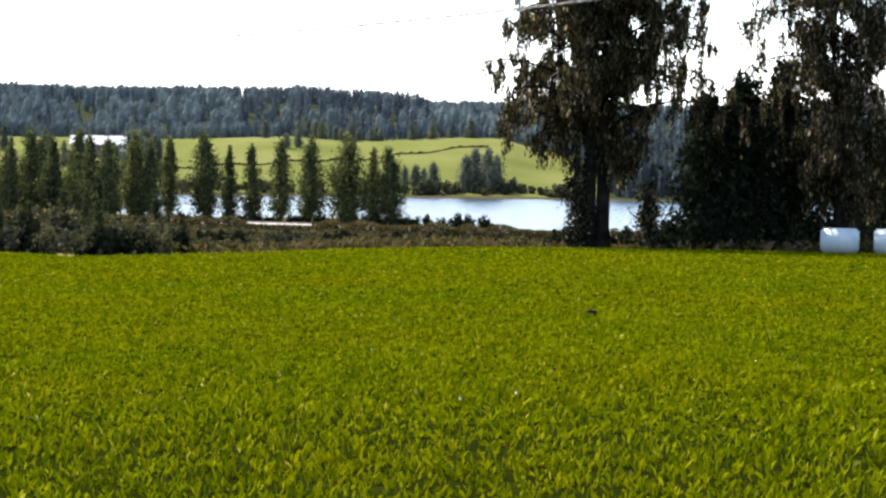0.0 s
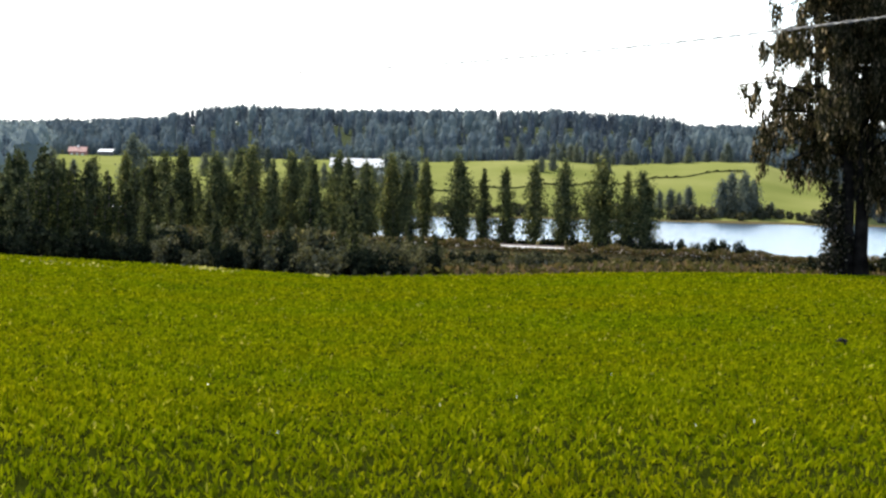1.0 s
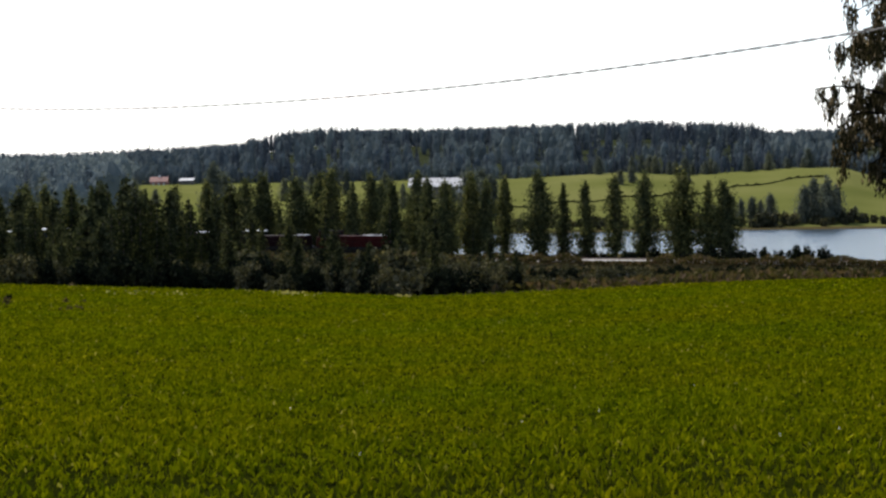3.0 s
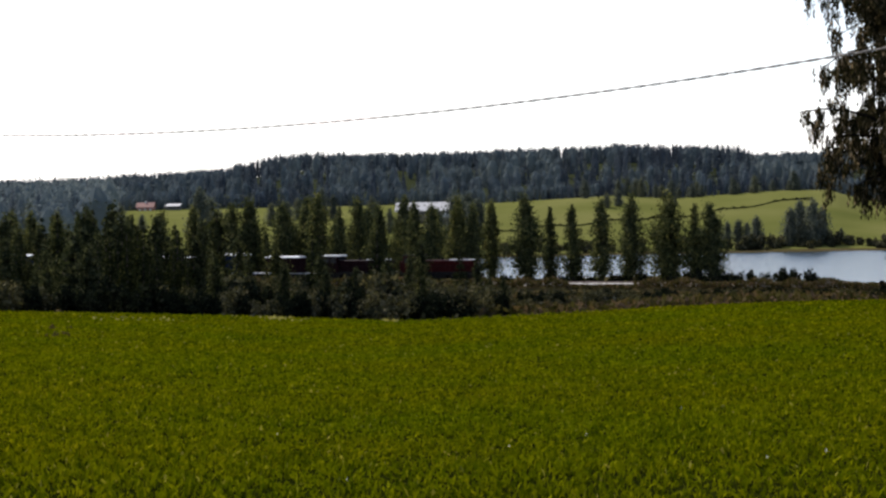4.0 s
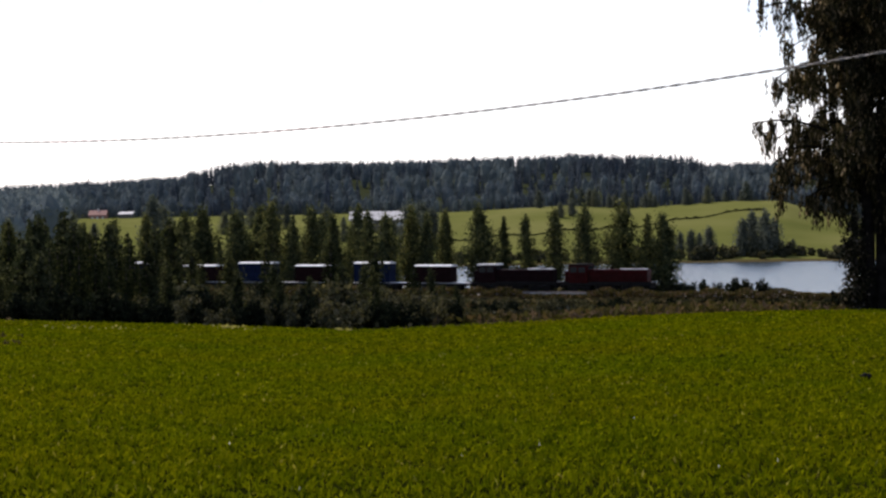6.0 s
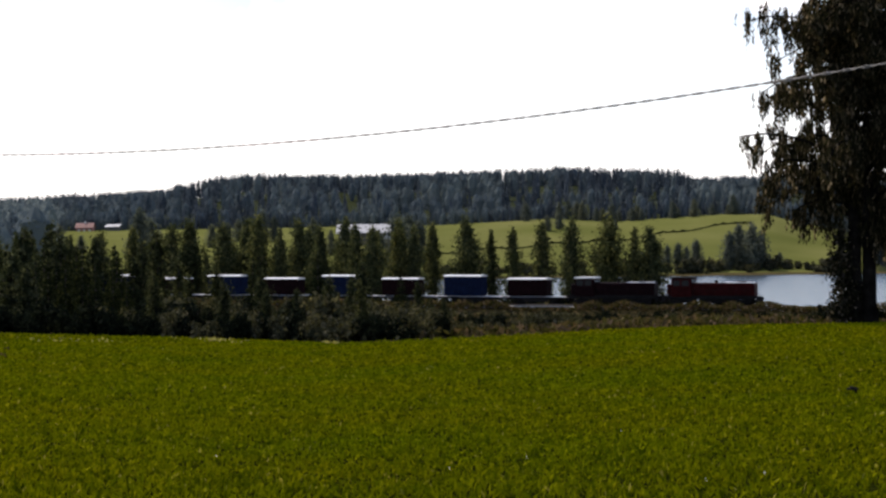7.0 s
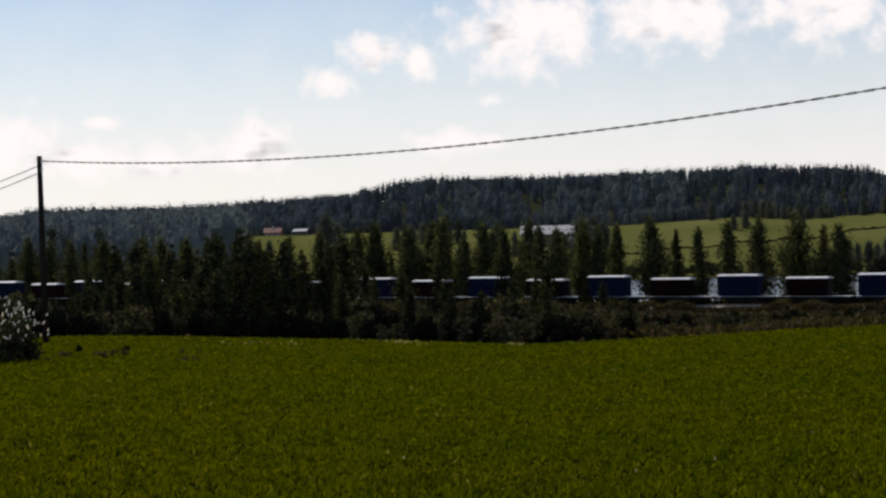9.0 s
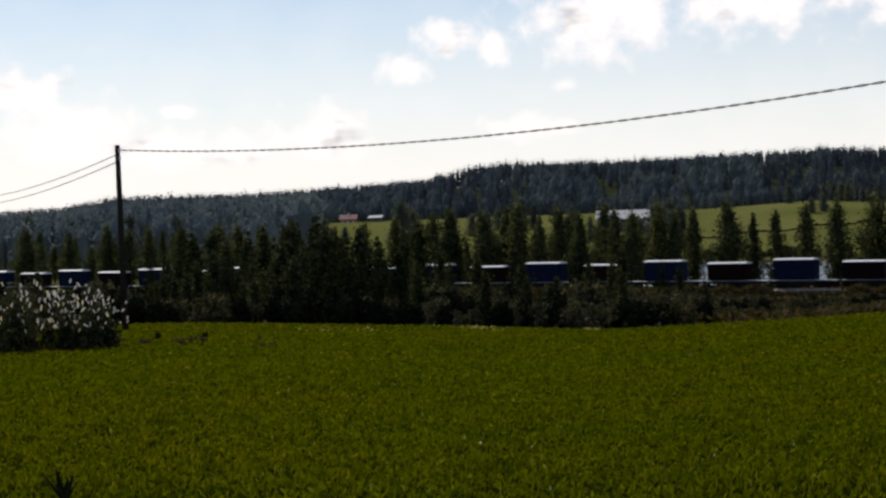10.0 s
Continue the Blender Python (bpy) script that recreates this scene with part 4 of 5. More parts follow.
def build_bank_weeds():
    """Knee-high weeds over the whole bank between field and railway."""
    g = np.random.default_rng(9)
    n = 60000
    a, r = np.radians(g.uniform(-9.5, 17, n)), EDGE_R + 1 + (150) * g.random(n)
    x, y = r * np.sin(a), r * np.cos(a)
    q = x * U_IN[0] + y * U_IN[1]
    ok = q < TRACK_P - 2.8
    x, y = x[ok], y[ok]
    patch = np.sin(x * 0.23 + 2 * np.sin(y * 0.11)) * np.sin(y * 0.19 + np.sin(x * 0.13)) * 0.5 + 0.5
    z = ground_z(x, y) + g.random(len(x)) * (0.15 + 0.45 * patch)
    p = [np.stack([x, y, z], -1)]
    s, off = g.uniform(-230, 60, 34000), -1.7 - 3.2 * g.random(34000)
    xy = U_IN[None] * (TRACK_P + off)[:, None] + U_ALONG[None] * s[:, None]
    az = np.degrees(np.arctan2(xy[:, 0], xy[:, 1]))
    bare = (az > -6.6) & (az < -4.4)
    bump_h = 0.6 + 0.7 * (np.sin(s * 0.9 + 2 * np.sin(s * 0.31)) * 0.5 + 0.5)
    p.append(np.stack([xy[:, 0], xy[:, 1], rail_z(s) - np.where(bare, 0.8, 0.5) + g.random(34000) * np.where(bare, 0.5, bump_h)], -1))
    ob = polys("bank_weeds", leaf_quads(np.concatenate(p), 0.26, -0.2, 2.0), 4, M_WEED)
    return tagged(ob, "reddish brown weeds and grass covering the bank", "weeds", kind="stuff")


build_bank_weeds()
for k in range(170):
    aa, r = rng.uniform(-11.5, 5.0), 93 + 45 * rng.random() ** 1.4
    hh = min(2.2, top_height(aa, r, float(np.interp(aa, [-11.5, -8, -6, 4], [-1.9, -2.2, -2.28, -2.4])) - 0.3 * rng.random() ** 2))
    if hh > 0.4:
        (BUSH if rng.random() < 0.35 else DARKBUSH).plant(aa, r, hh, "low dark bush on the weedy bank", "bush", "bushes on the bank")
for a in np.arange(-8.0, 4.2, 0.4):
    aa, r = a + rng.uniform(-0.2, 0.2), 91 + rng.uniform(-2, 8)
    BUSH.plant(aa, r, max(0.45, top_height(aa, r, -2.62 + rng.uniform(-0.2, 0.12))), "low green bush along the edge of the field", "bush", "bushes along the field")
a = -9.0
while a < 16.0:
    for layer in range(3):
        aa, r = a + rng.uniform(-0.4, 0.4), (93, 112, 150)[layer] + rng.uniform(-6, 14)
        el = float(np.interp(aa, [-9, -5, 3, 16], [-2.45, -2.6, -2.62, -2.6])) + rng.uniform(-0.2, 0.12)
        hh = top_height(aa, r, el)
        if hh > 0.25:
            WEED.plant(aa, r, min(hh, 2.2), "reddish brown tall weeds on the bank", "weeds", "weeds on the bank")
    a += 0.6
for a in np.arange(-8.4, -4.5, 0.6):
    r = 98 + rng.uniform(-4, 8)
    BUSH.plant(a, r, max(0.7, top_height(a, r, -2.55 + rng.uniform(-0.1, 0.2))), "low willow bush on the weedy bank", "bush", "bushes along the field")
# dark reeds and shrubs on the lakeshore behind the track
for a, el in [(-8.7, -2.0), (-7.3, -1.95), (-6.2, -2.05), (-5.0, -2.0), (-3.9, -1.95), (-3.0, -1.8), (-2.2, -1.65), (-1.6, -1.65), (-1.1, -1.7), (-0.6, -1.75), (0.0, -1.75), (0.45, -1.7), (0.9, -1.75), (1.35, -1.75), (1.7, -1.95)]:
    r = (TRACK_P + (11 if a < 0 else 7)) / math.cos(radians(a - TRACK_AZ))
    DARKBUSH.plant(a, r, max(0.8, top_height(a, r, el)), "dark shrub at the water's edge", "bush", "shrubs along the lake")
for a in np.arange(-9.6, -1.0, 0.19):
    aa = a + rng.uniform(-0.15, 0.15)
    r = (TRACK_P + rng.uniform(14, 26)) / math.cos(radians(aa - TRACK_AZ))
    DARKBUSH.plant(aa, r, rng.uniform(1.1, 2.6), "dark shrub below the aspens", "bush", "shrubs along the lake")

# ---- birches and alders at the edge of the field ----
LOW_LIMBS = [(0.34, 3.1, 3.9), (0.31, 3.3, 3.0), (0.36, 2.8, 4.6), (0.29, 2.9, 2.6), (0.37, 3.3, 4.8), (0.28, 0.2, 2.4), (0.31, -0.3, 2.8), (0.25, 0.5, 1.9), (0.33, 0.1, 2.2), (0.24, -0.2, 1.5), (0.35, 0.3, 3.2), (0.27, 0.0, 2.0)]
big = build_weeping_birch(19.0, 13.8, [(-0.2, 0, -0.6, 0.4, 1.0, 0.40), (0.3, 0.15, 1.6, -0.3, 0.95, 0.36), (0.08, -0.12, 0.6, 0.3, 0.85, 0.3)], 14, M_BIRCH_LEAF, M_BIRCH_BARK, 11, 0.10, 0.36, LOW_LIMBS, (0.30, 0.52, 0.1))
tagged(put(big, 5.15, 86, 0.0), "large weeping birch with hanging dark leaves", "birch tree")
sprout = build_broadleaf(4.6, 1.7, 2200, M_BIRCH_LEAF, "birch_sprout", 0.0, 0.6, 0.13)
tagged(put(sprout, 4.55, 85.6, 0.7), "thin birch sprouts beside the old trunk", "tree")
sprout2 = build_broadleaf(3.2, 2.0, 1500, M_BIRCH_LEAF, "birch_sprout", 0.0, 0.6, 0.13)
tagged(put(sprout2, 6.9, 87, 2.0), "low birch sprouts growing beside the dark alder", "tree")
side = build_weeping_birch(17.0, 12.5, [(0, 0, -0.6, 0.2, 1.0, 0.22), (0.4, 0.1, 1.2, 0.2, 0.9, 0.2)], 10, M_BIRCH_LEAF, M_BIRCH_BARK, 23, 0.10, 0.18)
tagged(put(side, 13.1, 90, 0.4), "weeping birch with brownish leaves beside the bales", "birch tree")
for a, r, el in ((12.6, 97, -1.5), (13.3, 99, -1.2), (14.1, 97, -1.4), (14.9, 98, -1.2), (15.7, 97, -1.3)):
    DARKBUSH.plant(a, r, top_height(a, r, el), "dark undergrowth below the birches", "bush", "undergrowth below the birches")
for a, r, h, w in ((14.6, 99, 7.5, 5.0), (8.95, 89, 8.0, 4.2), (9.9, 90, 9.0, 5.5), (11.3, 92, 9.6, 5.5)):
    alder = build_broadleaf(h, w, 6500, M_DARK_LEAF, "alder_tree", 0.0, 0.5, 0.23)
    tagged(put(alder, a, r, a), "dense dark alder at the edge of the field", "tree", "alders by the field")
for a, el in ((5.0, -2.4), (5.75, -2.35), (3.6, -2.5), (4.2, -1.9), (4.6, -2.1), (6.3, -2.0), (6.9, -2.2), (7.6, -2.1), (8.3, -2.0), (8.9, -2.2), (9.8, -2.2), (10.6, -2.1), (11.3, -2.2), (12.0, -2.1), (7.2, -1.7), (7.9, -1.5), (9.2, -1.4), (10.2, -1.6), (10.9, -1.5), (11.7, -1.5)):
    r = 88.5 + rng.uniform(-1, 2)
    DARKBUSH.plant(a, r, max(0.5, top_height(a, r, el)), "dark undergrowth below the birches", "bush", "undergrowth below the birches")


def build_bale():
    bm = bmesh.new()
    cyl(bm, (0, 0, 0.6), 0.62, 1.85, "Y", 28)
    es = [e for e in bm.edges if len(e.link_faces) == 2 and any(len(f.verts) > 8 for f in e.link_faces)]
    bmesh.ops.bevel(bm, geom=es, offset=0.12, segments=3, affect="EDGES")
    for v in bm.verts:
        v.co += Vector((0, 0, 0.02)) + v.co.normalized() * 0.02 * noise.noise(v.co * 4)
    for f in bm.faces:
        f.smooth = True
    return part("silage_bale", bm, M_WRAP)


bale = build_bale()
for k, a in enumerate((13.2, 14.92)):
    x, y = polar(a, 85.2)
    m = Matrix.Translation((x, y, float(ground_z(x, y)) - 0.02)) @ Matrix.Rotation(math.pi / 2 - math.radians(a) + 0.04 * k, 4, "Z")
    ob = bale if k == 0 else copy_thing(bale, m)
    ob.matrix_basis = m
    tagged(ob, "long round silage bale wrapped in white film", "silage bale", "bales by the trees")

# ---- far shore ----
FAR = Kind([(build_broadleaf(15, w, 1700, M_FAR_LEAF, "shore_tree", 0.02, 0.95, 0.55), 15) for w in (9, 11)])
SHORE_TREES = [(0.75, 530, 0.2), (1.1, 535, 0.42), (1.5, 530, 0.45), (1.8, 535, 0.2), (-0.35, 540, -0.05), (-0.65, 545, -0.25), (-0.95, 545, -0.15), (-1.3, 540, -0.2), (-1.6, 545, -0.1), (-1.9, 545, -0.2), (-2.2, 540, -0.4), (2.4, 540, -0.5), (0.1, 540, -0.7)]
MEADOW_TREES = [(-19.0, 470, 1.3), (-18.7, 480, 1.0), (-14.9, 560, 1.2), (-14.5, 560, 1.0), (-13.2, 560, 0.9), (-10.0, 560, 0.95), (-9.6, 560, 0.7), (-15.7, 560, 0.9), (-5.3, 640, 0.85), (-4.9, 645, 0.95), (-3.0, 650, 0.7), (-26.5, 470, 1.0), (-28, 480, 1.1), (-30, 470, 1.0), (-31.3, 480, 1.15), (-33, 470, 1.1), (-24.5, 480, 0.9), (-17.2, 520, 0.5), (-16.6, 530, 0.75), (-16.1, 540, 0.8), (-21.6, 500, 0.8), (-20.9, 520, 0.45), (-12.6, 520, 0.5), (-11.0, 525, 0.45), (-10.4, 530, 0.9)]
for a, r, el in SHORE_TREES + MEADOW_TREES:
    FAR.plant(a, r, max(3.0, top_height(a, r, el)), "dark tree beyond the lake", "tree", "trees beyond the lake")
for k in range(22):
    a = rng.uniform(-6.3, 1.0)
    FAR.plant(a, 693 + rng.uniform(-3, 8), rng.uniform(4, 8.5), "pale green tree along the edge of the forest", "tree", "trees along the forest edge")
FARBUSH = Kind([(build_bush(3, 5, 400, M_BUSH, 0.5, "shore_bush"), 3)])
for a in np.arange(-10, 5, 0.28):
    FARBUSH.plant(a + rng.uniform(-0.2, 0.2), 519 + rng.uniform(-5, 12), rng.uniform(1.2, 5.0), "low bush on the far shore", "bush", "bushes on the far shore")


def build_ditch_scrub():
    """Low scrub along the ditches that cross the far meadow."""
    g = np.random.default_rng(4)
    pts = []
    for a0, r0, a1, r1 in ((-10, 585, -4.2, 605), (-4.2, 605, 1.5, 652)):
        u = g.random(2600)
        aa, rr = np.radians(a0 + (a1 - a0) * u), r0 + (r1 - r0) * u + 3 * np.sin(u * 17)
        x, y = rr * np.sin(aa), rr * np.cos(aa)
        hh = (0.25 + 0.55 * (np.sin(u * 61 + 3 * np.sin(u * 23)) * 0.5 + 0.5) ** 2) * g.random(2600)
        pts.append(np.stack([x, y + g.normal(0, 0.8, 2600), ground_z(x, y) + hh], -1))
    ob = polys("ditch_scrub", leaf_quads(np.concatenate(pts), 0.38, 0.0, 1.5), 4, M_DARK_LEAF)
    return tagged(ob, "dark low scrub along ditches in the meadow", "scrub", kind="stuff")


build_ditch_scrub()


def build_barn():
    e = empty("barn")
    bm = bmesh.new()
    box(bm, -8.8, 8.8, -4.5, 4.5, -1.0, 3.2)
    wall = part("wall", bm, M_BARNWALL, e)
    bm = bmesh.new()
    for s in (-1, 1):
        v = [bm.verts.new(p) for p in ((-9.4, s * 5.2, 2.8), (9.4, s * 5.2, 2.8), (9.4, 0, 5.6), (-9.4, 0, 5.6), (-9.4, s * 5.2, 3.0), (9.4, s * 5.2, 3.0), (9.4, 0, 5.8), (-9.4, 0, 5.8))]
        for f in ((0, 1, 2, 3), (4, 5, 6, 7), (0, 1, 5, 4), (1, 2, 6, 5), (2, 3, 7, 6), (3, 0, 4, 7)):
            bm.faces.new([v[i] for i in f])
    bmesh.ops.recalc_face_normals(bm, faces=bm.faces)
    part("roof", bm, M_TIN, e, "pale metal roof")
    for x in (-7, -2.5, 2.5, 7):
        bm = bmesh.new()
        box(bm, x - 0.9, x + 0.9, -4.56, -4.48, 0.8, 2.2)
        part("window", bm, M_WHITE, wall, "pale window")
    return tagged(e, "long grey barn with pale metal roof", "barn")


barn = build_barn()
x, y = polar(-11.42, 545)
barn.matrix_basis = pose(x, y, EYE + 545 * math.tan(radians(0.66)) - 5.6, 0, 0, 8)


def build_house():
    e = empty("farmhouse")
    bm = bmesh.new()
    box(bm, -5, 5, -4, 4, -1.5, 3.6)
    wall = part("wall", bm, M_HOUSERED, e)
    bm = bmesh.new()
    for s in (-1, 1):
        v = [bm.verts.new(p) for p in ((-5.5, s * 4.6, 3.3), (5.5, s * 4.6, 3.3), (5.5, 0, 6.2), (-5.5, 0, 6.2), (-5.5, s * 4.6, 3.5), (5.5, s * 4.6, 3.5), (5.5, 0, 6.4), (-5.5, 0, 6.4))]
        for f in ((0, 1, 2, 3), (4, 5, 6, 7), (0, 1, 5, 4), (1, 2, 6, 5), (2, 3, 7, 6), (3, 0, 4, 7)):
            bm.faces.new([v[i] for i in f])
    bmesh.ops.recalc_face_normals(bm, faces=bm.faces)
    roof = part("roof", bm, M_CLAY, e, "red tile roof")
    bm = bmesh.new()
    box(bm, -0.5, 0.5, -0.4, 0.4, 5.8, 7.4)
    part("chimney", bm, M_WHITE, roof)
    for x in (-3.2, 0, 3.2):
        bm = bmesh.new()
        box(bm, x - 0.6, x + 0.6, -4.06, -3.98, 1.0, 2.5)
        part("window", bm, M_WHITE, wall)
    return tagged(e, "red farmhouse with red tiled roof on the hill", "house")


house = build_house()
x, y = polar(-20.75, 690)
house.matrix_basis = pose(x, y, float(ground_z(x, y)) - 1.0, 0, 0, 12) @ Matrix.Scale(0.66, 4)


def build_shed():
    e = empty("shed")
    bm = bmesh.new()
    box(bm, -4.5, 4.5, -3, 3, -1, 1.8)
    part("wall", bm, M_BARNWALL, e)
    bm = bmesh.new()
    v = [bm.verts.new(p) for p in ((-5, -3.4, 1.7), (5, -3.4, 1.7), (5, 3.4, 3.4), (-5, 3.4, 3.4), (-5, -3.4, 1.85), (5, -3.4, 1.85), (5, 3.4, 3.55), (-5, 3.4, 3.55))]
    for f in ((0, 1, 2, 3), (4, 5, 6, 7), (0, 1, 5, 4), (1, 2, 6, 5), (2, 3, 7, 6), (3, 0, 4, 7)):
        bm.faces.new([v[i] for i in f])
    bmesh.ops.recalc_face_normals(bm, faces=bm.faces)
    part("roof", bm, M_TIN, e, "pale sheet roof")
    return tagged(e, "low shed with pale sheet roof", "shed")


shed = build_shed()
x, y = polar(-19.85, 685)
shed.matrix_basis = pose(x, y, float(ground_z(x, y)) + 0.5, 0, 0, 5) @ Matrix.Scale(0.6, 4)


def build_forest():
    """Far conifer wood on the hill, thousands of trees in one mass."""
    g = np.random.default_rng(5)
    out, core, tones = [], [], []
    n = 5600
    A = g.uniform(-37, 20, n)
    R = 706 + 300 * g.random(n) ** 1.3
    R[:500] = 706 + g.uniform(0, 14, 500)
    H = g.normal(11.0, 1.6, n) * np.interp(R, [706, 770], [0.55, 1.0])
    H[900:2300] = g.normal(12.5, 1.6, 1400)
    R[900:1500] = 518 + 190 * g.random(600)
    A[900:1500] = 4.2 + 1.6 * (708 - R[900:1500]) / 190 + 15 * g.random(600)
    R[1500:2300] = 430 + 280 * g.random(800)
    A[1500:2300] = g.uniform(-37, -21.8, 800)
    # a closed row of crowns along the crest
    R[2300:3500] = 930 + 60 * g.random(1200)
    A[2300:3500] = np.linspace(-37, 20, 1200) + g.normal(0, 0.02, 1200)
    H[2300:3500] = g.normal(11.5, 1.2, 1200)
    spike = g.random(n) < 0.05
    H = np.where(spike, H + 2.5, H)
    X, Y = R * np.sin(np.radians(A)), R * np.cos(np.radians(A))
    Z = ground_z(X, Y)
    H = np.minimum(H, EYE + R * np.tan(np.radians(np.interp(A, SKY_AZ, SKY_EL) + g.normal(0.13, 0.03, n) + np.where(spike, 0.08, 0))) - Z)
    for i in range(n):
        h = max(4.0, H[i])
        # pure spruce in two stands, mixed wood elsewhere
        stand = (-6.9 < A[i] < -0.5) or (-17.6 < A[i] < -14.6)
        con = g.random() < (0.75 if stand else 0.22)
        tone = g.uniform(0.55, 0.9) if con else g.uniform(0.95, 1.35)
        # haze over the nearer left wood, painted as a paler tone
        if 1500 <= i < 2300:
            tone *= 1.25
        elif 900 <= i < 1500:
            tone *= 0.5
        tones.append((tone, tone, tone * (1.04 if con else 0.92)))
        w = h * (0.19 if con else 0.32) * g.uniform(0.8, 1.25)
        m = 54
        f = g.random(m) ** 0.9
        prof = (1 - f) ** 0.7 if con else np.sin(math.pi * np.clip(f * 0.86 + 0.12, 0, 1)) ** 0.6
        ang = g.uniform(0, math.tau, m)
        rad = w * prof * (0.8 + 0.35 * np.sin(ang * 2 + f * 9 + i)) + 0.1
        c = np.stack([X[i] + np.cos(ang) * rad * 0.8, Y[i] + np.sin(ang) * rad * 0.8, Z[i] + h * f], -1)
        # solid heart of the crown, in three rings
        ca = np.arange(6) * math.tau / 6 + g.uniform(0, 1)
        cb = ca + math.tau / 6
        levels = ((0.02, 0.42), (0.4, 0.34), (0.7, 0.16), (0.86, 0.03)) if con else ((0.02, 0.3), (0.3, 0.5), (0.65, 0.44), (0.85, 0.08))
        for (z0, r0), (z1, r1) in zip(levels, levels[1:]):
            lo, hi = np.full(6, Z[i] + h * z0), np.full(6, Z[i] + h * z1)
            core.append(np.stack([np.stack([X[i] + np.cos(ca) * w * r0, Y[i] + np.sin(ca) * w * r0, lo], -1), np.stack([X[i] + np.cos(cb) * w * r0, Y[i] + np.sin(cb) * w * r0, lo], -1),
                                  np.stack([X[i] + np.cos(cb) * w * r1, Y[i] + np.sin(cb) * w * r1, hi], -1), np.stack([X[i] + np.cos(ca) * w * r1, Y[i] + np.sin(ca) * w * r1, hi], -1)], 1))
        out.append(np.concatenate([c, np.full((m, 1), h * 0.095) * (1.1 - 0.72 * f[:, None])], 1))
    o = np.concatenate(out)
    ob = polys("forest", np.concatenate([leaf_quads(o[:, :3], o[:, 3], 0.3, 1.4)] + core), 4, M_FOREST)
    tc = np.ones((len(ob.data.vertices), 4), dtype=np.float32)
    tt = np.array(tones, dtype=np.float32)
    tc[:, :3] = np.concatenate([np.repeat(tt, 54 * 4, 0), np.repeat(tt, 18 * 4, 0)])
    ob.data.color_attributes.new("tone", "FLOAT_COLOR", "POINT").data.foreach_set("color", tc.ravel())
    return tagged(ob, "dark spruce and birch forest covering the hill", "forest", kind="stuff")


build_forest()


# ---- power line ----
def build_pole(height, label):
    e = empty("utility_pole")
    bm = bmesh.new()
    tube(bm, [(0, 0, -0.6), (0, 0, height * 0.5), (0, 0, height)], [0.145, 0.13, 0.105], 12)
    part("post", bm, M_POLE, e)
    for z in (height - 0.22, height - 0.55):
        bm = bmesh.new()
        cyl(bm, (0.12, -0.05, z), 0.045, 0.16, "Z", 10)
        tube(bm, [(0, 0, z - 0.1), (0.12, -0.05, z - 0.1), (0.12, -0.05, z)], [0.018, 0.018, 0.018], 6)
        part("insulator", bm, M_WHITE, e)
    return tagged(e, label, "utility pole", "power line poles")


def build_wire(a, b, sag, radius=0.018):
    bm = bmesh.new()
    a, b = Vector(a), Vector(b)
    pts = [a.lerp(b, u) - Vector((0, 0, 4 * sag * u * (1 - u))) for u in np.linspace(0, 1, 300)]
    side = (b - a).cross(Vector((0, 0, 1))).normalized()
    for ph in (0, math.pi):
        tube(bm, [tuple(p + side * 0.022 * math.cos(k * 1.15 + ph) + Vector((0, 0, 0.022 * math.sin(k * 1.15 + ph)))) for k, p in enumerate(pts)], [radius] * len(pts), 5)
    return tagged(part("power_cable", bm, M_WIRE), "twisted overhead power cable strung between poles", "power cable")


px, py = polar(-28.18, 72)
pz = float(ground_z(px, py))
ptop = EYE + 72 * math.tan(radians(3.43))
pole = build_pole(ptop - pz, "dark tarred wooden utility pole beside bushes")
pole.matrix_basis = pose(px, py, pz, 0, -0.5, 0)
qx, qy = 16.0, 36.3
qz = float(ground_z(qx, qy))
pole2 = build_pole(EYE + 5.5 - qz + 0.2, "dark wooden utility pole holding the cable")
pole2.matrix_basis = pose(qx, qy, qz)
build_wire((px + 0.1, py, EYE + 4.1), (qx, qy, EYE + 5.60), 1.51)
fx, fy = -78.0, 119.0
fz = float(ground_z(fx, fy))
pole3 = build_pole(9.9, "dark wooden utility pole far along the line")
pole3.matrix_basis = pose(fx, fy, fz)
build_wire((px, py, EYE + 3.95), (fx, fy, fz + 9.7), 0.5, 0.012)
build_wire((px, py, EYE + 3.65), (fx, fy, fz + 9.1), 0.5, 0.012)


# ---- seeding shrubs beside the pole ----
def build_plume(length):
    """One fluffy upright seed head."""
    bm = bmesh.new()
    bmesh.ops.create_icosphere(bm, subdivisions=2, radius=1.0)
    for v in bm.verts:
        k = 1 + 0.45 * noise.noise(v.co * 3.1 + Vector((length * 90, 0, 0)))
        v.co = Vector((v.co.x * 0.022 * k, v.co.y * 0.022 * k, length * (0.5 + 0.5 * v.co.z)))
    return bm


def build_seed_shrub(h, width, n, heads):
    e = build_bush(h * 0.9, width, n, M_YOUNG_LEAF, 0.075, "seeding_shrub")
    for k in range(heads):
        ang, out = rng.uniform(0, math.tau), rng.random() ** 0.5
        head = part("seed_head", build_plume(rng.uniform(0.06, 0.19)), M_SEED, e, "white fluffy seed head" if k == 0 else "")
        z = h * (1.0 - 0.62 * rng.random() ** 1.3) * (1.02 - 0.25 * out)
        head.matrix_basis = pose(math.cos(ang) * width * 0.48 * out, math.sin(ang) * width * 0.48 * out, z - 0.1, rng.normal(0, 22), rng.normal(0, 26), 0)
    return e


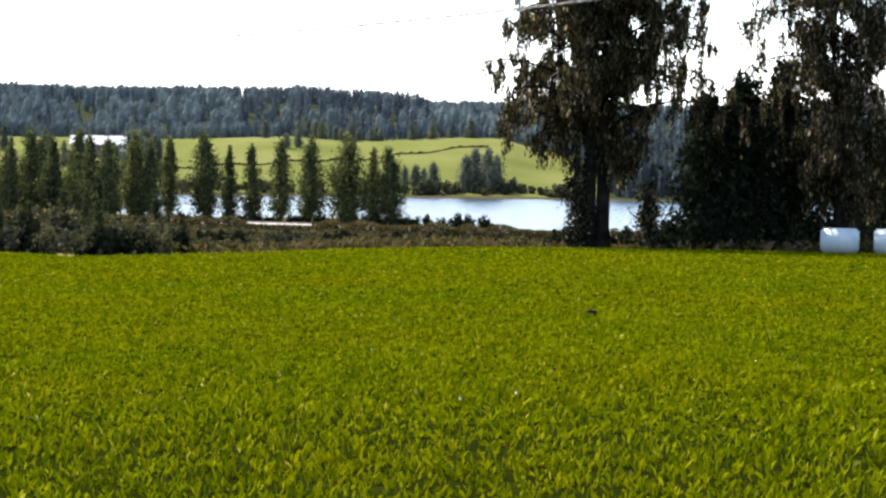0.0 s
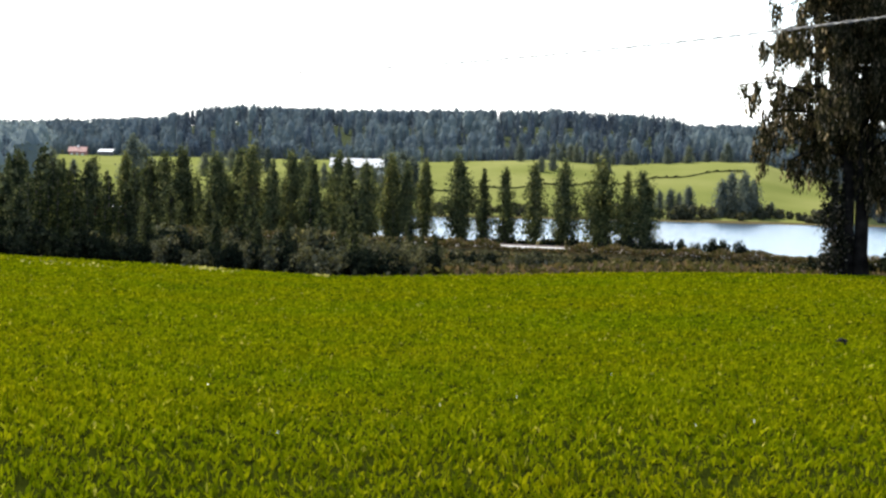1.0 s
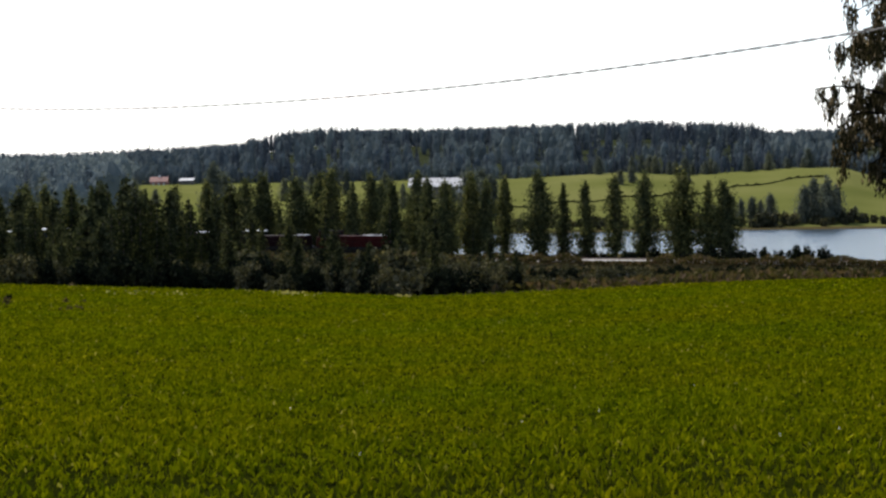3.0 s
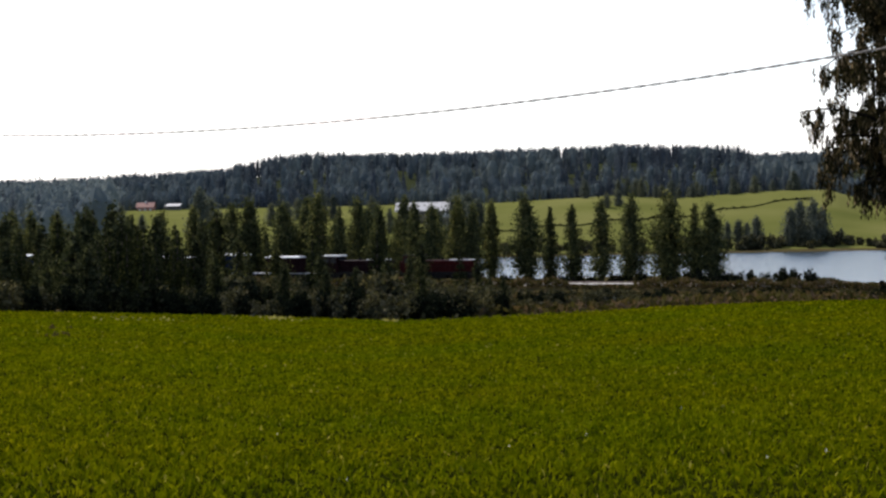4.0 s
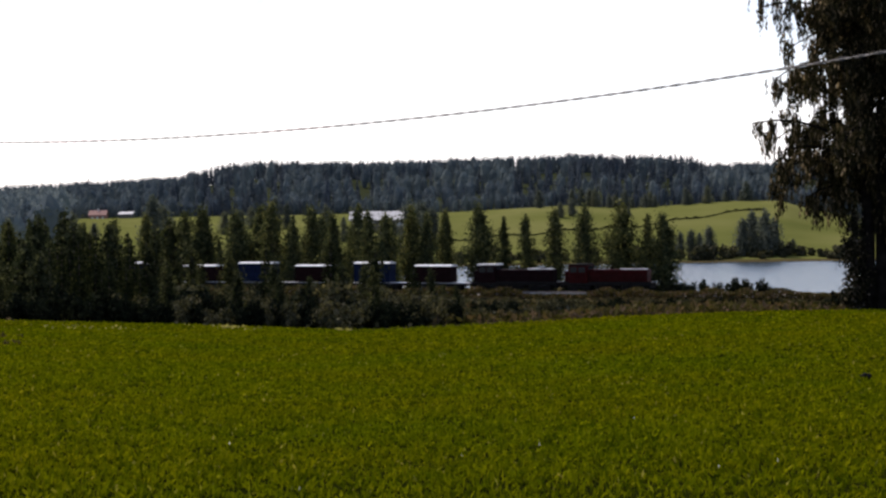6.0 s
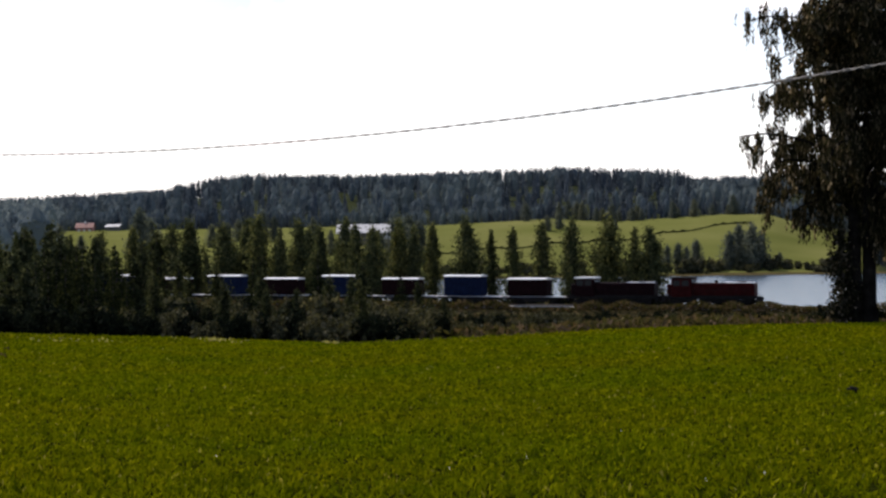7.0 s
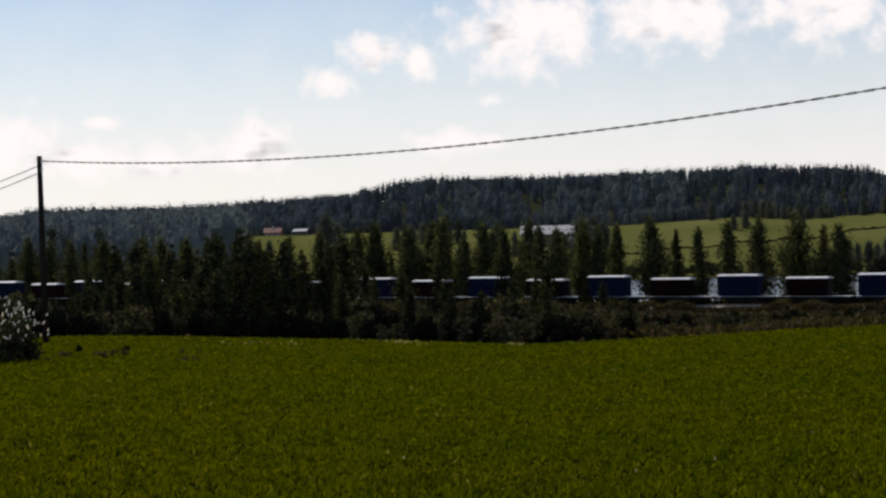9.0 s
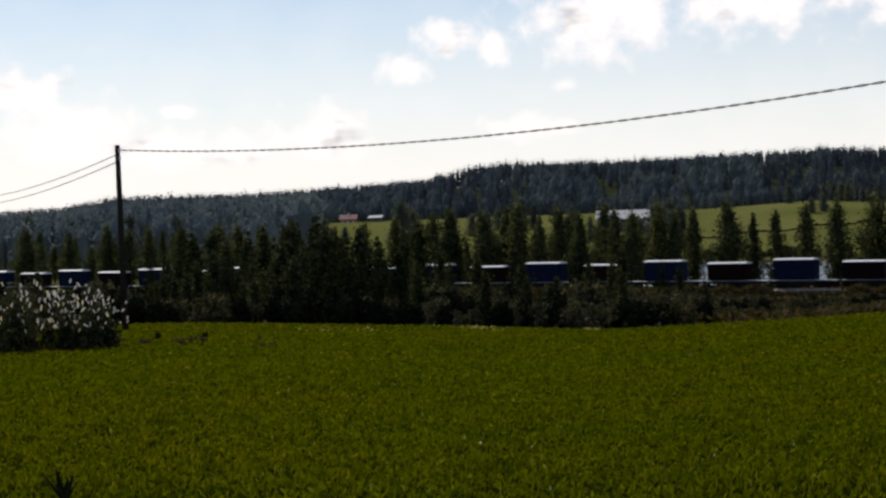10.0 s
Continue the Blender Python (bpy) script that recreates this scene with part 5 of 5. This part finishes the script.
for a, r, h, w, heads in ((-32.3, 48.5, 2.1, 2.2, 30), (-31.3, 48.5, 2.15, 1.9, 44), (-30.2, 49, 1.9, 1.6, 46), (-29.6, 48.6, 2.15, 1.7, 60), (-28.8, 49.5, 1.75, 1.4, 34)):
    tagged(put(build_seed_shrub(h, w, 900, heads), a, r), "leafy shrub with white fluffy seed heads by the pole", "shrub", "seeding shrubs")
for k in range(30):
    a, r = -32.5 + 9.5 * rng.random() ** 1.3, rng.uniform(49, 58)
    WEED.plant(a, r, rng.uniform(0.12, 0.28), "brown weed tuft in the field", "weeds", "weeds on the bank")
for a, r in ((-27.1, 56), (-25.6, 57)):
    DARKBUSH.plant(a, r, 0.3, "dark low tuft of weeds in the field", "weeds", "weeds on the bank")


# ---- small things in the field ----
def build_clod():
    bm = bmesh.new()
    for x, y, s in ((0, 0, 0.05), (0.07, 0.01, 0.042), (-0.06, 0.02, 0.035), (0.03, -0.03, 0.04)):
        r = bmesh.ops.create_icosphere(bm, subdivisions=2, radius=s, matrix=Matrix.Translation((x, y, s * 0.8)))
        for v in r["verts"]:
            v.co += Vector((x, y, s)).normalized() * 0.012 * noise.noise(v.co * 40)
    return tagged(part("soil_clod", bm, M_SOIL), "dark clod of soil lying in the grass", "clod")


def build_flower(h):
    e = empty("wild_flower")
    bm = bmesh.new()
    tube(bm, [(0, 0, -0.02), (0.01, 0, h * 0.6), (0.015, 0, h)], [0.004, 0.003, 0.003], 5)
    part("stalk", bm, M_GRASS, e)
    merge_leaf("blossom", np.array([0.015, 0, h]) + rng.normal(size=(16, 3)) * np.array([0.003, 0.003, 0.007]), 0.0065, M_SEED, e)
    return e


tagged(put(build_clod(), 5.05, 28.6, 0.5, 1.25), "dark clod of soil lying in the grass", "clod")
for a, r in ((0.6, 14.5), (-8.1, 16.5), (-19.3, 9.9), (-13.5, 14.0), (2.5, 15.0), (8.5, 16.5), (-5.5, 17.0), (-16.0, 18.0), (10.5, 19.0), (-2.4, 20.0)):
    tagged(put(build_flower(rng.uniform(0.05, 0.08)), a, r), "pale wild flower standing in the grass", "flower", "flowers in the field")


def build_broad_weed():
    """Leafy weed with long pointed leaves."""
    e = empty("leafy_weed")
    for k in range(8):
        ang, L = k * 2.4, rng.uniform(0.16, 0.26)
        v = []
        for t, w in ((0, 0.006), (0.35, 0.018), (0.7, 0.014), (1.0, 0.002)):
            c = np.array([math.cos(ang) * L * 0.55 * t, math.sin(ang) * L * 0.55 * t, L * t * (1.05 - 0.25 * t)])
            sd = np.array([-math.sin(ang), math.cos(ang), 0]) * w
            v.append((c - sd, c + sd))
        quads = [np.stack([v[i][0], v[i][1], v[i + 1][1], v[i + 1][0]]) for i in range(3)]
        polys("leaf", np.concatenate(quads), 4, M_DARK_LEAF, e)
    return tagged(e, "dark leafy weed standing above the grass", "weed")


put(build_broad_weed(), -29.75, 13.4, 0.0, 1.35)


def build_straw_strip():
    """Pale dried grass in thin strips along the far side of the field."""
    g = np.random.default_rng(8)
    p = []
    for a0, a1, r0, r1, n in ((-16.7, -16.2, 80, 82.5, 45), (-12.8, -12.3, 82.5, 84, 40), (-22.5, -19.5, 70, 78, 35), (-18, -15, 76, 83, 30)):
        a, r = np.radians(g.uniform(a0, a1, n)), g.uniform(r0, r1, n)
        x, y = r * np.sin(a), r * np.cos(a)
        p.append(np.stack([x, y, ground_z(x, y) + 0.06 + 0.05 * g.random(n)], -1))
    ob = polys("dry_grass", leaf_quads(np.concatenate(p), 0.09, -0.3, 2.2), 4, M_STRAW)
    return tagged(ob, "pale dried grass along the field's edge", "grass", kind="stuff")


build_straw_strip()


# ---- the field's grass ----
def build_grass():
    g = np.random.default_rng(3)
    out = []
    for _ in range(1):
        n = 340000
        a = np.radians(g.uniform(-34.5, 17, n))
        r = 6.3 * (85.5 / 6.3) ** g.random(n)
        x, y = r * np.sin(a), r * np.cos(a)
        # small bare gaps in the sward close to the viewer
        thin = np.clip((21.0 - r) / 9.0, 0, 1)
        gap = np.sin(x * 58 + 2.5 * np.sin(y * 9.3) + 1.7 * np.sin(x * 7.1)) * np.sin(y * 27 + 2.2 * np.sin(x * 11.7) + 1.5 * np.sin(x * 2.9)) * 0.5 + 0.5
        keep = gap > thin * (g.random(n) * 0.2 + 0.56)
        a, r, x, y = a[keep], r[keep], x[keep], y[keep]
        n = len(r)
        near = np.clip((20 - r) / 8, 0, 1)
        up = g.random(n) < 0.45 - 0.27 * near
        h, w = np.where(up, 0.072 + 0.0003 * r, 0.048 + 0.0003 * r), np.where(up, 0.0014 * r, (0.0026 + 0.0001 * near) * r)
        # tufts: pull leaves towards random centres
        jx, jy = np.sin(x * 9.1 + 3 * np.sin(y * 4.3)) , np.cos(y * 8.3 + 3 * np.sin(x * 5.1))
        x, y = x + jx * 0.05, y + jy * 0.05
        patch = 0.75 + 0.5 * (np.sin(x * 1.3 + 2 * np.sin(y * 0.9)) * np.sin(y * 1.7 + 1.5 * np.sin(x * 1.1)) * 0.5 + 0.5)
        hh = h * g.uniform(0.45, 1.35, n) * patch * (1 + 0.35 * near)
        ww = w * g.uniform(0.6, 1.3, n)
        yaw = g.uniform(0, math.tau, n)
        lean = np.where(up, g.uniform(0.05, 0.5, n), g.uniform(0.3, 1.8, n) * (1 - 0.45 * near)) * hh
        ld = g.uniform(0, math.tau, n)
        z = ground_z(x, y) - 0.01
        b = np.stack([x, y, z], -1)
        sd = np.stack([np.cos(yaw) * ww / 2, np.sin(yaw) * ww / 2, np.zeros(n)], -1)
        tip = b + np.stack([np.cos(ld) * lean, np.sin(ld) * lean, hh], -1)
        mid = b * 0.5 + tip * 0.5 + np.stack([np.zeros(n), np.zeros(n), hh * 0.16], -1)
        out.append(np.stack([b - sd * 0.5, mid + sd, tip, mid - sd], 1))
    ob = polys("field_grass", np.concatenate(out), 4, M_GRASS)
    return tagged(ob, "short bright green crop covering the field", "grass", kind="stuff")


build_grass()


def motions():
    for ob, off in TRAIN:
        walk(ob, [(t, pose_on_track(FRONT_S0 + SPEED * t + off)) for t in range(0, 11)])
    # wheels roll without slipping
    for ob, off in TRAIN:
        for w in ob.children:
            if w.name.startswith("wheelset"):
                spot = w.location.copy()
                walk(w, [(k / FPS, pose(spot.x, spot.y, spot.z, 0, math.degrees(SPEED * k / FPS / 0.46) % 360, 0)) for k in range(10 * FPS + 1)])


motions()
